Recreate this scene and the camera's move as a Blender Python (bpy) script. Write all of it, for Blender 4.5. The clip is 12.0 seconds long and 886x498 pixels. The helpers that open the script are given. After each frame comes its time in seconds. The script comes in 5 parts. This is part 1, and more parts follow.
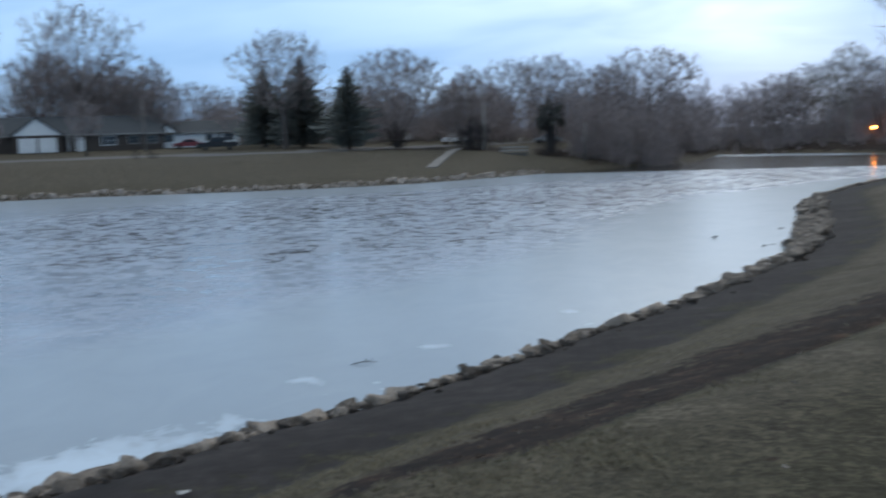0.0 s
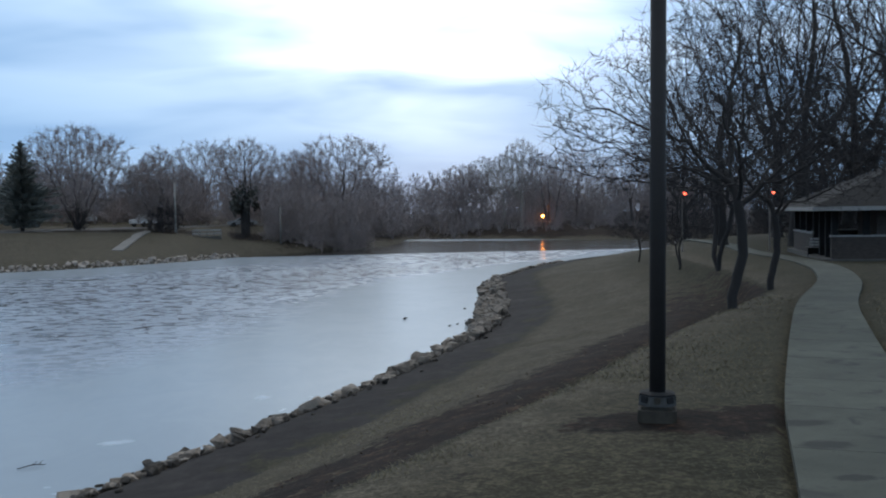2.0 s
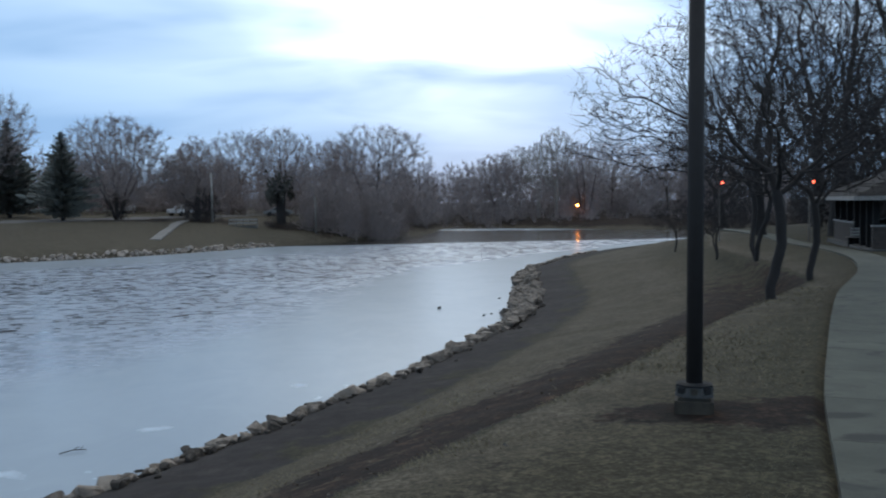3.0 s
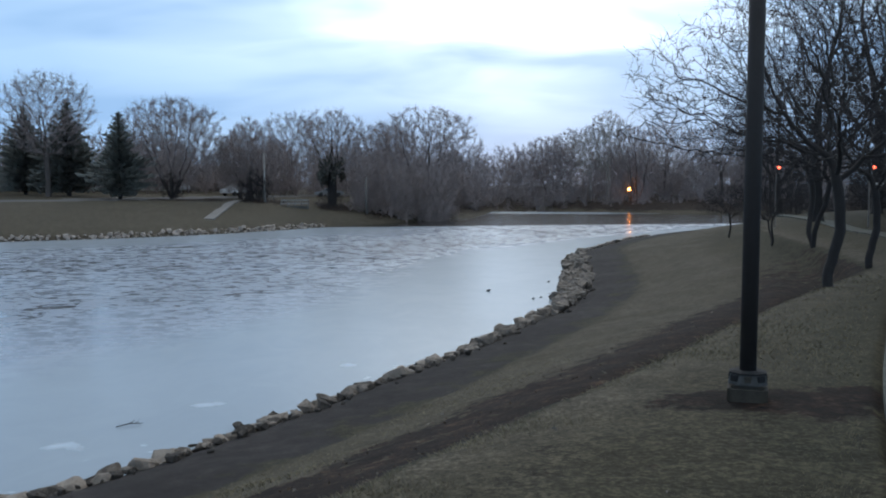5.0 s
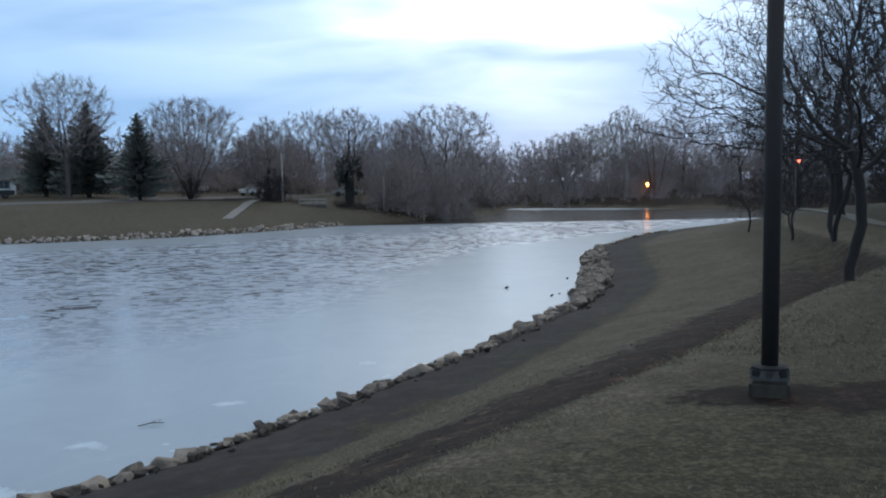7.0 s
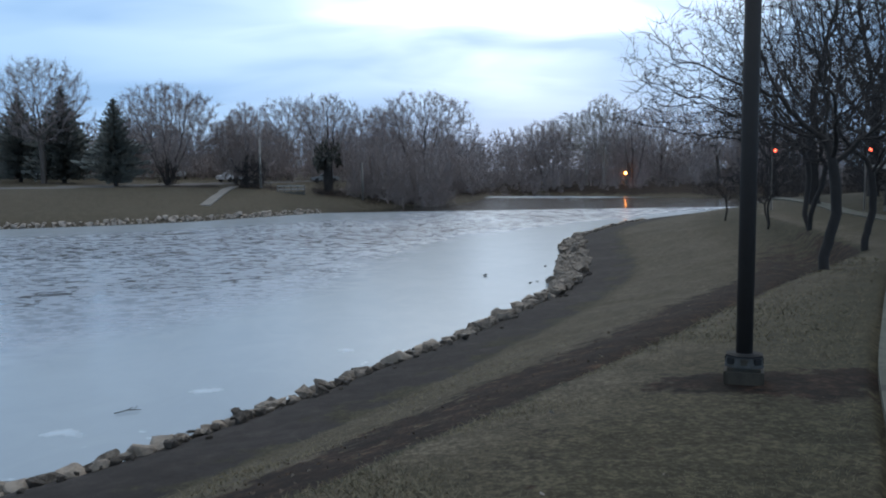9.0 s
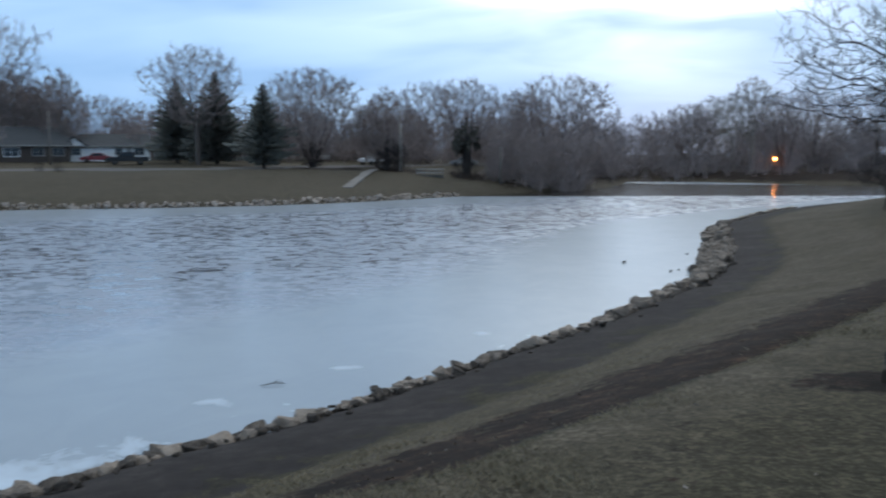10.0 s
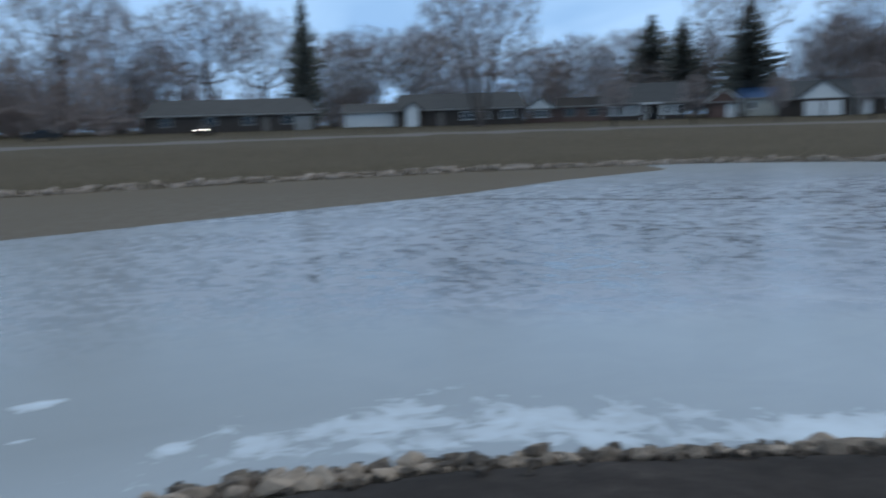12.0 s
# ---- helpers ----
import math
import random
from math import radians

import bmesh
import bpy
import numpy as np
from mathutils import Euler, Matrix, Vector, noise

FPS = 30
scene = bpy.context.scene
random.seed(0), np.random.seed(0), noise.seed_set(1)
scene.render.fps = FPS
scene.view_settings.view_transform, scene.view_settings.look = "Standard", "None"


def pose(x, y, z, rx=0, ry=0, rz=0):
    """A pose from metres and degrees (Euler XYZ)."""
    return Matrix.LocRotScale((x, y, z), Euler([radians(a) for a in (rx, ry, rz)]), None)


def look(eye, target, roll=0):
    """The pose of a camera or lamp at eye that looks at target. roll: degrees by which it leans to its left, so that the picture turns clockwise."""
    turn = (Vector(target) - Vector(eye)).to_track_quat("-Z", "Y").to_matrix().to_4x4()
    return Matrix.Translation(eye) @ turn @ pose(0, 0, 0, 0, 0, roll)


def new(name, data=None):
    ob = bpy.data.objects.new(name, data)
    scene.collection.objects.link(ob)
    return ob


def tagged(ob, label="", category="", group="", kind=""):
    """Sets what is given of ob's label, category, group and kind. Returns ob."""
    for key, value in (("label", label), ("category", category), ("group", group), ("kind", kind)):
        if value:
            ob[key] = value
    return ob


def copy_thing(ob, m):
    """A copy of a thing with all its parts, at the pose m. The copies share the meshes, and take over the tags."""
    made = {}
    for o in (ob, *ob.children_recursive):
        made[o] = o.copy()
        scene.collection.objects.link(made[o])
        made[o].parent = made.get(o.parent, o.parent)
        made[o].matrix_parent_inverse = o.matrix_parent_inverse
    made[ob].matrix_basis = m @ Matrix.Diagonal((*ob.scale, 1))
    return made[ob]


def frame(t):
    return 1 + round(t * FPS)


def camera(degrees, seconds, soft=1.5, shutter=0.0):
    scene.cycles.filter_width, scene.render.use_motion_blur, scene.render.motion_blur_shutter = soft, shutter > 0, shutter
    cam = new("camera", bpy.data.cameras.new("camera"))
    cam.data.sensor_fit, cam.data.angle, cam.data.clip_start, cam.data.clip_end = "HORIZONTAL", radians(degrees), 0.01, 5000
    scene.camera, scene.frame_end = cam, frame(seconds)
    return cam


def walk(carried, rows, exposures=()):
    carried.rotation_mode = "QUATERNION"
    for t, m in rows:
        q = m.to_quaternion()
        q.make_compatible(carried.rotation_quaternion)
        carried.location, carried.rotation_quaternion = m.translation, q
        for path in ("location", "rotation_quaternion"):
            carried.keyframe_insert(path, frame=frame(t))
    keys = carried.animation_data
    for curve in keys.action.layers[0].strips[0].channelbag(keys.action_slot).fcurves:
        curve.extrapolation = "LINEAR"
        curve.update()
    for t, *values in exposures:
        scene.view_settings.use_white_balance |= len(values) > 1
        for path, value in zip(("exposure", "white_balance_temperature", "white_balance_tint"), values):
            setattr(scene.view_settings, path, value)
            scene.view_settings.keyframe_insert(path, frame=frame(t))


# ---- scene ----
# The camera turns on the spot, held at arm's length by someone on a lawn above a frozen river.
EYE = 1.65
cam = camera(51.88, 12.0, soft=2.0, shutter=0.4)
ROWS = [
    (0.0, -0.069, -0.010, 13.36, -7.12, 1.72),
    (0.5, -0.015, -0.002, 2.91, -5.50, 1.04),
    (1.0, 0.007, -0.001, -1.34, -4.22, 1.00),
    (1.5, 0.018, -0.001, -3.44, -3.00, 0.92),
    (2.0, 0.029, -0.002, -5.53, -2.28, 0.79),
    (2.5, 0.034, -0.002, -6.44, -3.05, 0.49),
    (3.0, 0.018, -0.001, -3.38, -2.91, 0.80),
    (3.5, 0.008, -0.001, -1.45, -3.35, 0.44),
    (5.5, 0.000, -0.001, -0.00, -4.00, 0.40),
    (6.0, -0.002, -0.001, 0.38, -3.85, 0.64),
    (6.5, -0.004, -0.001, 0.75, -3.97, 1.01),
    (8.5, -0.005, -0.001, 1.00, -4.66, 0.30),
    (9.0, 0.002, -0.001, -0.47, -4.94, 0.60),
    (9.5, -0.019, -0.002, 3.71, -5.35, 0.50),
    (10.0, -0.042, -0.005, 8.16, -5.87, 0.23),
    (10.5, -0.088, -0.015, 17.18, -6.02, 0.90),
    (11.0, -0.121, -0.028, 23.99, -6.79, 1.07),
    (11.5, -0.190, -0.071, 39.65, -6.57, 1.16),
    (12.0, -0.256, -0.150, 59.57, -7.99, 1.70),
]
EXPOSURES = [(0.0, 0.1), (1.0, 0.1), (1.5, 0.1), (2.0, -0.1), (2.5, -0.25), (3.0, -0.05), (3.5, 0.0), (5.5, 0.03), (8.5, 0.03), (10.0, 0.1), (10.5, 0.07), (11.0, -0.05), (12.0, 0.05)]
walk(cam, [(t, pose(x, y, EYE, 90 + pitch, roll, yaw)) for t, x, y, yaw, pitch, roll in ROWS], EXPOSURES)

# ---- sky and light: dusk under broken cloud, brightest low over the river ----
GLOW_AZ, GLOW_EL = 7.0, 21.0
SKY_STRENGTH = 1.0


def heading(az, el):
    a, e = radians(az), radians(el)
    return Vector((math.sin(a) * math.cos(e), math.cos(a) * math.cos(e), math.sin(e)))


def node(tree, kind, inputs=None, operation=None, attribute=None):
    n = tree.nodes.new(kind)
    if operation:
        n.operation = operation
    if attribute:
        n.attribute_name = attribute
    for k, v in (inputs or {}).items():
        if isinstance(v, bpy.types.NodeSocket):
            tree.links.new(v, n.inputs[k])
        else:
            n.inputs[k].default_value = v
    return n


def ramp(tree, fac, stops):
    n = tree.nodes.new("ShaderNodeValToRGB")
    while len(n.color_ramp.elements) < len(stops):
        n.color_ramp.elements.new(0.5)
    for e, (p, c) in zip(n.color_ramp.elements, stops):
        e.position = p
        e.color = (*c, 1) if isinstance(c, tuple) else (c, c, c, 1)
    tree.links.new(fac, n.inputs[0])
    return n.outputs[0]


def mixc(tree, fac, a, b, blend="MIX"):
    n = tree.nodes.new("ShaderNodeMix")
    n.data_type, n.blend_type = "RGBA", blend
    for i, v in ((0, fac), (6, a), (7, b)):
        if isinstance(v, bpy.types.NodeSocket):
            tree.links.new(v, n.inputs[i])
        elif i == 0:
            n.inputs[0].default_value = v
        else:
            n.inputs[i].default_value = (*v, 1)
    return n.outputs[2]


def mathn(tree, op, a, b=0.0, c=0.0, clamp=False):
    n = tree.nodes.new("ShaderNodeMath")
    n.operation, n.use_clamp = op, clamp
    for i, v in enumerate((a, b, c)):
        if isinstance(v, bpy.types.NodeSocket):
            tree.links.new(v, n.inputs[i])
        else:
            n.inputs[i].default_value = v
    return n.outputs[0]


def noisy(tree, vec, scale, detail=4.0, rough=0.55, dist=0.0, stretch=None):
    if stretch:
        m = tree.nodes.new("ShaderNodeMapping")
        m.inputs["Scale"].default_value = stretch
        tree.links.new(vec, m.inputs[0])
        vec = m.outputs[0]
    n = tree.nodes.new("ShaderNodeTexNoise")
    tree.links.new(vec, n.inputs["Vector"])
    n.inputs["Scale"].default_value, n.inputs["Detail"].default_value = scale, detail
    n.inputs["Roughness"].default_value, n.inputs["Distortion"].default_value = rough, dist
    return n.outputs[0]


world = bpy.data.worlds.new("dusk_sky")
scene.world = world
world.use_nodes = True
wt = world.node_tree
wt.nodes.clear()
wdir = wt.nodes.new("ShaderNodeTexCoord").outputs["Generated"]
sky = node(wt, "ShaderNodeTexSky")
sky.sky_type, sky.sun_disc = "NISHITA", False
sky.sun_elevation, sky.sun_rotation = radians(4), radians(GLOW_AZ)
sky.air_density, sky.dust_density, sky.ozone_density = 1.0, 1.0, 2.0
sep = node(wt, "ShaderNodeSeparateXYZ", {0: wdir})
up = mathn(wt, "MAXIMUM", sep.outputs[2], 0.0)
# a flat cloud deck seen in perspective: the direction divided by its height
deck = node(wt, "ShaderNodeCombineXYZ", {0: mathn(wt, "DIVIDE", sep.outputs[0], mathn(wt, "ADD", up, 0.28)), 1: mathn(wt, "DIVIDE", sep.outputs[1], mathn(wt, "ADD", up, 0.28)), 2: 0.0}).outputs[0]
cloud = noisy(wt, deck, 1.15, 3.5, 0.45, 0.5, (0.8, 1.5, 1.0))
fine = noisy(wt, deck, 3.4, 3.0, 0.45, 0.5, (0.8, 1.5, 1.0))
dens = ramp(wt, mathn(wt, "ADD", mathn(wt, "MULTIPLY", cloud, 0.75), mathn(wt, "MULTIPLY", fine, 0.25)), [(0.40, 0.0), (0.60, 1.0)])
glow_dot = node(wt, "ShaderNodeVectorMath", {0: wdir, 1: heading(GLOW_AZ, GLOW_EL)}, operation="DOT_PRODUCT").outputs["Value"]
glow = ramp(wt, glow_dot, [(0.3, 0.0), (0.85, 0.045), (0.945, 0.22), (0.982, 0.75), (1.0, 1.0)])
glow = mathn(wt, "MULTIPLY", glow, ramp(wt, up, [(0.05, 0.22), (0.11, 0.45), (0.17, 1.0)]))
blue_gap = mixc(wt, glow, (0.33, 0.57, 0.93), (0.80, 1.05, 1.36))
grey_deck = mixc(wt, glow, (0.43, 0.69, 1.05), (2.38, 2.6, 2.75))
cover = mixc(wt, dens, blue_gap, grey_deck)
cover = mixc(wt, ramp(wt, up, [(0.36, 0.0), (0.7, 1.0)]), cover, mixc(wt, dens, (0.52, 0.60, 0.70), (0.74, 0.81, 0.87)))
base = mixc(wt, 0.94, node(wt, "ShaderNodeVectorMath", {0: sky.outputs[0], 3: 0.08}, operation="SCALE").outputs[0], cover)
bg = node(wt, "ShaderNodeBackground", {"Color": base, "Strength": SKY_STRENGTH})
wt.links.new(bg.outputs[0], node(wt, "ShaderNodeOutputWorld").inputs[0])

sun = new("sun", bpy.data.lights.new("sun", "SUN"))
sun.data.energy, sun.data.angle, sun.data.color = 0.5, radians(25), (1.0, 0.96, 0.9)
sun.matrix_world = look(heading(GLOW_AZ, 30) * 50, (0, 0, 0))


# ---- materials ----
ICE_RIPPLE = 0.03
def material(name):
    m = bpy.data.materials.new(name)
    m.use_nodes = True
    t = m.node_tree
    return m, t, t.nodes["Principled BSDF"]


def obvec(t):
    return t.nodes.new("ShaderNodeTexCoord").outputs["Object"]


def posvec(t):
    return t.nodes.new("ShaderNodeNewGeometry").outputs["Position"]


def bump(t, bsdf, height, strength=0.3, distance=0.02):
    n = node(t, "ShaderNodeBump", {"Height": height, "Strength": strength, "Distance": distance})
    t.links.new(n.outputs[0], bsdf.inputs["Normal"])


def surface(name, dark, light, scale=6.0, rough=0.7, metal=0.0, relief=0.3, depth=0.01, fine_scale=None, space="object", vary=0.0, stretch=None):
    """A plain surface with a coarse and a fine variation of colour, and relief."""
    m, t, b = material(name)
    vec = obvec(t) if space == "object" else posvec(t)
    coarse = noisy(t, vec, scale, 5.0, 0.6, 0.3, stretch)
    grain = noisy(t, vec, fine_scale or scale * 9, 3.0, 0.7)
    f = mathn(t, "ADD", mathn(t, "MULTIPLY", coarse, 0.65), mathn(t, "MULTIPLY", grain, 0.35))
    if vary:
        rnd = t.nodes.new("ShaderNodeObjectInfo").outputs["Random"]
        f = mathn(t, "ADD", f, mathn(t, "MULTIPLY", mathn(t, "SUBTRACT", rnd, 0.5), vary))
    t.links.new(ramp(t, f, [(0.3, dark), (0.7, light)]), b.inputs["Base Color"])
    b.inputs["Roughness"].default_value, b.inputs["Metallic"].default_value = rough, metal
    bump(t, b, f, relief, depth)
    return m


def attr(t, name):
    return node(t, "ShaderNodeAttribute", attribute=name).outputs["Fac"]


def ground_material():
    m, t, b = material("lawn_and_gravel")
    p = posvec(t)
    big = noisy(t, p, 0.35, 4.0, 0.6, 0.5)
    mid = noisy(t, p, 2.2, 5.0, 0.65, 0.3)
    fib = noisy(t, p, 24.0, 3.0, 0.75)
    g = mathn(t, "ADD", mathn(t, "ADD", mathn(t, "MULTIPLY", mid, 0.18), mathn(t, "MULTIPLY", noisy(t, p, 9.0, 4.0, 0.72, 0.6), 0.37)), mathn(t, "MULTIPLY", fib, 0.45))
    straw = ramp(t, g, [(0.40, (0.027, 0.023, 0.014)), (0.5, (0.054, 0.046, 0.028)), (0.60, (0.112, 0.095, 0.060))])
    green = ramp(t, g, [(0.40, (0.016, 0.015, 0.009)), (0.5, (0.034, 0.032, 0.019)), (0.60, (0.080, 0.074, 0.044))])
    dry = mathn(t, "SUBTRACT", mathn(t, "ADD", big, 0.30), mathn(t, "MULTIPLY", attr(t, "dry"), 0.55))
    pale = ramp(t, g, [(0.41, (0.040, 0.034, 0.024)), (0.5, (0.084, 0.071, 0.050)), (0.59, (0.160, 0.135, 0.096))])
    grass = mixc(t, ramp(t, dry, [(0.36, 0.0), (0.84, 1.0)]), straw, green)
    grass = mixc(t, ramp(t, mathn(t, "ADD", attr(t, "dry"), mathn(t, "MULTIPLY", mathn(t, "SUBTRACT", big, 0.5), 1.2)), [(0.45, 0.0), (0.95, 1.0)]), grass, pale)
    fleck = noisy(t, p, 9.0, 2.0, 0.5)
    grass = mixc(t, ramp(t, fleck, [(0.66, 0.0), (0.72, 0.7)]), grass, (0.040, 0.030, 0.022))
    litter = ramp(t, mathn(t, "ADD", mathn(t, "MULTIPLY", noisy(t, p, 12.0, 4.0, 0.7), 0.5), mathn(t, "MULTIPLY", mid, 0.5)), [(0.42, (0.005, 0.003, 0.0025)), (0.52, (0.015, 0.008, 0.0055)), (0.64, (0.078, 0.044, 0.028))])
    gr = noisy(t, p, 60.0, 2.0, 0.8)
    gravel = ramp(t, mathn(t, "ADD", mathn(t, "MULTIPLY", gr, 0.4), mathn(t, "ADD", mathn(t, "MULTIPLY", mid, 0.35), mathn(t, "MULTIPLY", big, 0.25))), [(0.37, (0.018, 0.016, 0.015)), (0.53, (0.040, 0.035, 0.033)), (0.68, (0.085, 0.074, 0.068))])
    edge = mathn(t, "MULTIPLY", mathn(t, "SUBTRACT", noisy(t, p, 0.9, 6.0, 0.72), 0.5), 1.5)
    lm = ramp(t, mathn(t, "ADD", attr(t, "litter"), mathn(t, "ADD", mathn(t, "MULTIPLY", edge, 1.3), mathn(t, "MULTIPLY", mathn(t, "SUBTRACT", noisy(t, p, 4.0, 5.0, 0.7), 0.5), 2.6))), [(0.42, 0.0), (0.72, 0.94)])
    gm = ramp(t, mathn(t, "ADD", attr(t, "gravel"), edge), [(0.42, 0.0), (0.58, 1.0)])
    bm_ = ramp(t, mathn(t, "ADD", attr(t, "mud"), edge), [(0.40, 0.0), (0.6, 1.0)])
    rd = ramp(t, attr(t, "road"), [(0.45, 0.0), (0.55, 1.0)])
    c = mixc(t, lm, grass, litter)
    c = mixc(t, gm, c, gravel)
    c = mixc(t, bm_, c, (0.075, 0.062, 0.045))
    c = mixc(t, rd, c, (0.15, 0.143, 0.137))
    t.links.new(c, b.inputs["Base Color"])
    b.inputs["Roughness"].default_value = 0.95
    b.inputs["Specular IOR Level"].default_value = 0.15
    bump(t, b, mathn(t, "ADD", mathn(t, "MULTIPLY", g, 0.7), mathn(t, "MULTIPLY", fleck, 0.3)), 0.6, 0.025)
    return m


def ice_material():
    m, t, b = material("river_ice")
    p = posvec(t)
    frost = noisy(t, p, 0.16, 5.0, 0.6, 0.8)
    plates = noisy(t, p, 1.35, 4.0, 0.6, 0.7, (0.95, 1.35, 1.0))
    region = noisy(t, p, 0.06, 3.0, 0.5, 0.4)
    fine = noisy(t, p, 5.0, 3.0, 0.6)
    opened = ramp(t, mathn(t, "ADD", attr(t, "open"), mathn(t, "MULTIPLY", mathn(t, "SUBTRACT", plates, 0.5), 0.2)), [(0.48, 0.0), (0.52, 1.0)])
    ice = mathn(t, "SUBTRACT", 1.0, opened)
    shore, wet = attr(t, "shore"), attr(t, "wet")
    blotch = mathn(t, "ADD", mathn(t, "MULTIPLY", frost, 0.7), mathn(t, "MULTIPLY", noisy(t, p, 1.6, 4.0, 0.55, 0.8), 0.3))
    snow = ramp(t, mathn(t, "ADD", mathn(t, "MULTIPLY", shore, 0.50), mathn(t, "MULTIPLY", blotch, 0.95)), [(0.85, 0.0), (0.90, 0.65), (1.0, 1.0)])
    # out on the river: glassy refrozen melt between dull white frosted plates
    out = mathn(t, "MULTIPLY", wet, ramp(t, region, [(0.38, 0.4), (0.50, 1.0)]))
    dull = mathn(t, "MULTIPLY", out, ramp(t, plates, [(0.41, 0.0), (0.54, 1.0)]))
    glassy = mathn(t, "MULTIPLY", out, ramp(t, plates, [(0.41, 1.0), (0.54, 0.0)]))
    veil = mathn(t, "ADD", mathn(t, "MULTIPLY", frost, 0.5), mathn(t, "MULTIPLY", noisy(t, p, 0.7, 5.0, 0.6, 1.0, (1.0, 0.6, 1.0)), 0.5))
    body = mixc(t, ramp(t, veil, [(0.40, 0.0), (0.60, 1.0)]), (0.30, 0.343, 0.41), (0.43, 0.472, 0.53))
    body = mixc(t, mathn(t, "SUBTRACT", 0.8, mathn(t, "MULTIPLY", wet, 1.6), clamp=True), body, (0.33, 0.375, 0.405))
    body = mixc(t, mathn(t, "MULTIPLY", attr(t, "murk"), 0.75), body, (0.235, 0.25, 0.25))
    body = mixc(t, dull, body, (0.335, 0.372, 0.43))
    body = mixc(t, mathn(t, "MULTIPLY", glassy, 0.9), body, (0.095, 0.094, 0.094))
    col = mixc(t, snow, body, (0.57, 0.66, 0.74))
    col = mixc(t, opened, col, (0.025, 0.024, 0.018))
    silt = mathn(t, "MULTIPLY", opened, attr(t, "silt"))
    col = mixc(t, silt, col, (0.125, 0.105, 0.077))
    t.links.new(col, b.inputs["Base Color"])
    r = mathn(t, "ADD", mathn(t, "SUBTRACT", mathn(t, "ADD", 0.21, mathn(t, "MULTIPLY", dull, 0.26)), mathn(t, "MULTIPLY", glassy, 0.16)), mathn(t, "MULTIPLY", snow, 0.35))
    t.links.new(mathn(t, "ADD", mathn(t, "MULTIPLY", r, ice), mathn(t, "ADD", mathn(t, "MULTIPLY", opened, 0.13), mathn(t, "MULTIPLY", silt, 0.5))), b.inputs["Roughness"])
    spec = mathn(t, "SUBTRACT", mathn(t, "SUBTRACT", mathn(t, "ADD", 0.17, mathn(t, "ADD", mathn(t, "MULTIPLY", opened, 0.33), mathn(t, "MULTIPLY", glassy, 0.80))), mathn(t, "MULTIPLY", silt, 0.4)), mathn(t, "MULTIPLY", mathn(t, "MULTIPLY", dull, ice), 0.12))
    t.links.new(spec, b.inputs["Specular IOR Level"])
    b.inputs["IOR"].default_value = 1.33
    h = mathn(t, "MULTIPLY", mathn(t, "ADD", mathn(t, "MULTIPLY", plates, 0.8), mathn(t, "MULTIPLY", fine, 0.05)), mathn(t, "MULTIPLY", ice, mathn(t, "ADD", wet, 0.1)))
    bump(t, b, h, 0.08, ICE_RIPPLE)
    return m


MAT_GROUND = ground_material()
MAT_ICE = ice_material()
MAT_STONE = surface("riprap_limestone", (0.055, 0.044, 0.035), (0.37, 0.305, 0.245), 5.0, 0.9, relief=1.0, depth=0.06, vary=0.45, space="world")
MAT_FARSTONE = surface("far_limestone", (0.07, 0.056, 0.045), (0.42, 0.35, 0.29), 1.6, 0.9, vary=0.5, space="world")
MAT_CONCRETE = surface("sidewalk_concrete", (0.055, 0.052, 0.046), (0.125, 0.119, 0.106), 1.2, 0.9, relief=0.25, depth=0.004, fine_scale=60, space="world", vary=0.08)


def path_material():
    """Worn concrete: greenish grey, with dark damp stains and a sandy grain."""
    m, t, b = material("worn_path_concrete")
    p = posvec(t)
    coarse, grain = noisy(t, p, 1.1, 5.0, 0.65, 0.4), noisy(t, p, 70.0, 3.0, 0.8)
    rnd = t.nodes.new("ShaderNodeObjectInfo").outputs["Random"]
    f = mathn(t, "ADD", mathn(t, "ADD", mathn(t, "MULTIPLY", coarse, 0.6), mathn(t, "MULTIPLY", grain, 0.35)), mathn(t, "MULTIPLY", rnd, 0.06))
    c = ramp(t, f, [(0.32, (0.040, 0.043, 0.032)), (0.5, (0.068, 0.072, 0.054)), (0.68, (0.108, 0.112, 0.086))])
    stain = noisy(t, p, 2.3, 5.0, 0.6, 0.8)
    c = mixc(t, ramp(t, stain, [(0.57, 0.0), (0.66, 0.8)]), c, (0.028, 0.028, 0.025))
    # two damp hollows where leaves have lain
    wob = mathn(t, "MULTIPLY", mathn(t, "SUBTRACT", noisy(t, p, 9.0, 4.0, 0.6), 0.5), 0.9)
    for sx, sy, kx, ky in ((3.72, 7.2, 2.6, 6.0), (3.52, 6.47, 3.4, 5.5), (3.25, 5.6, 5.0, 9.0)):
        sp = node(t, "ShaderNodeSeparateXYZ", {0: p})
        dx = mathn(t, "MULTIPLY", mathn(t, "SUBTRACT", sp.outputs[0], sx), kx)
        dy = mathn(t, "MULTIPLY", mathn(t, "SUBTRACT", sp.outputs[1], sy), ky)
        far = mathn(t, "SQRT", mathn(t, "ADD", mathn(t, "MULTIPLY", dx, dx), mathn(t, "MULTIPLY", dy, dy)))
        c = mixc(t, ramp(t, mathn(t, "ADD", far, wob), [(0.5, 0.92), (0.85, 0.0)]), c, (0.022, 0.022, 0.018))
    spot = noisy(t, p, 16.0, 2.0, 0.5)
    c = mixc(t, ramp(t, spot, [(0.69, 0.0), (0.73, 0.7)]), c, (0.030, 0.027, 0.022))
    t.links.new(c, b.inputs["Base Color"])
    b.inputs["Roughness"].default_value = 0.9
    bump(t, b, f, 0.4, 0.005)
    return m


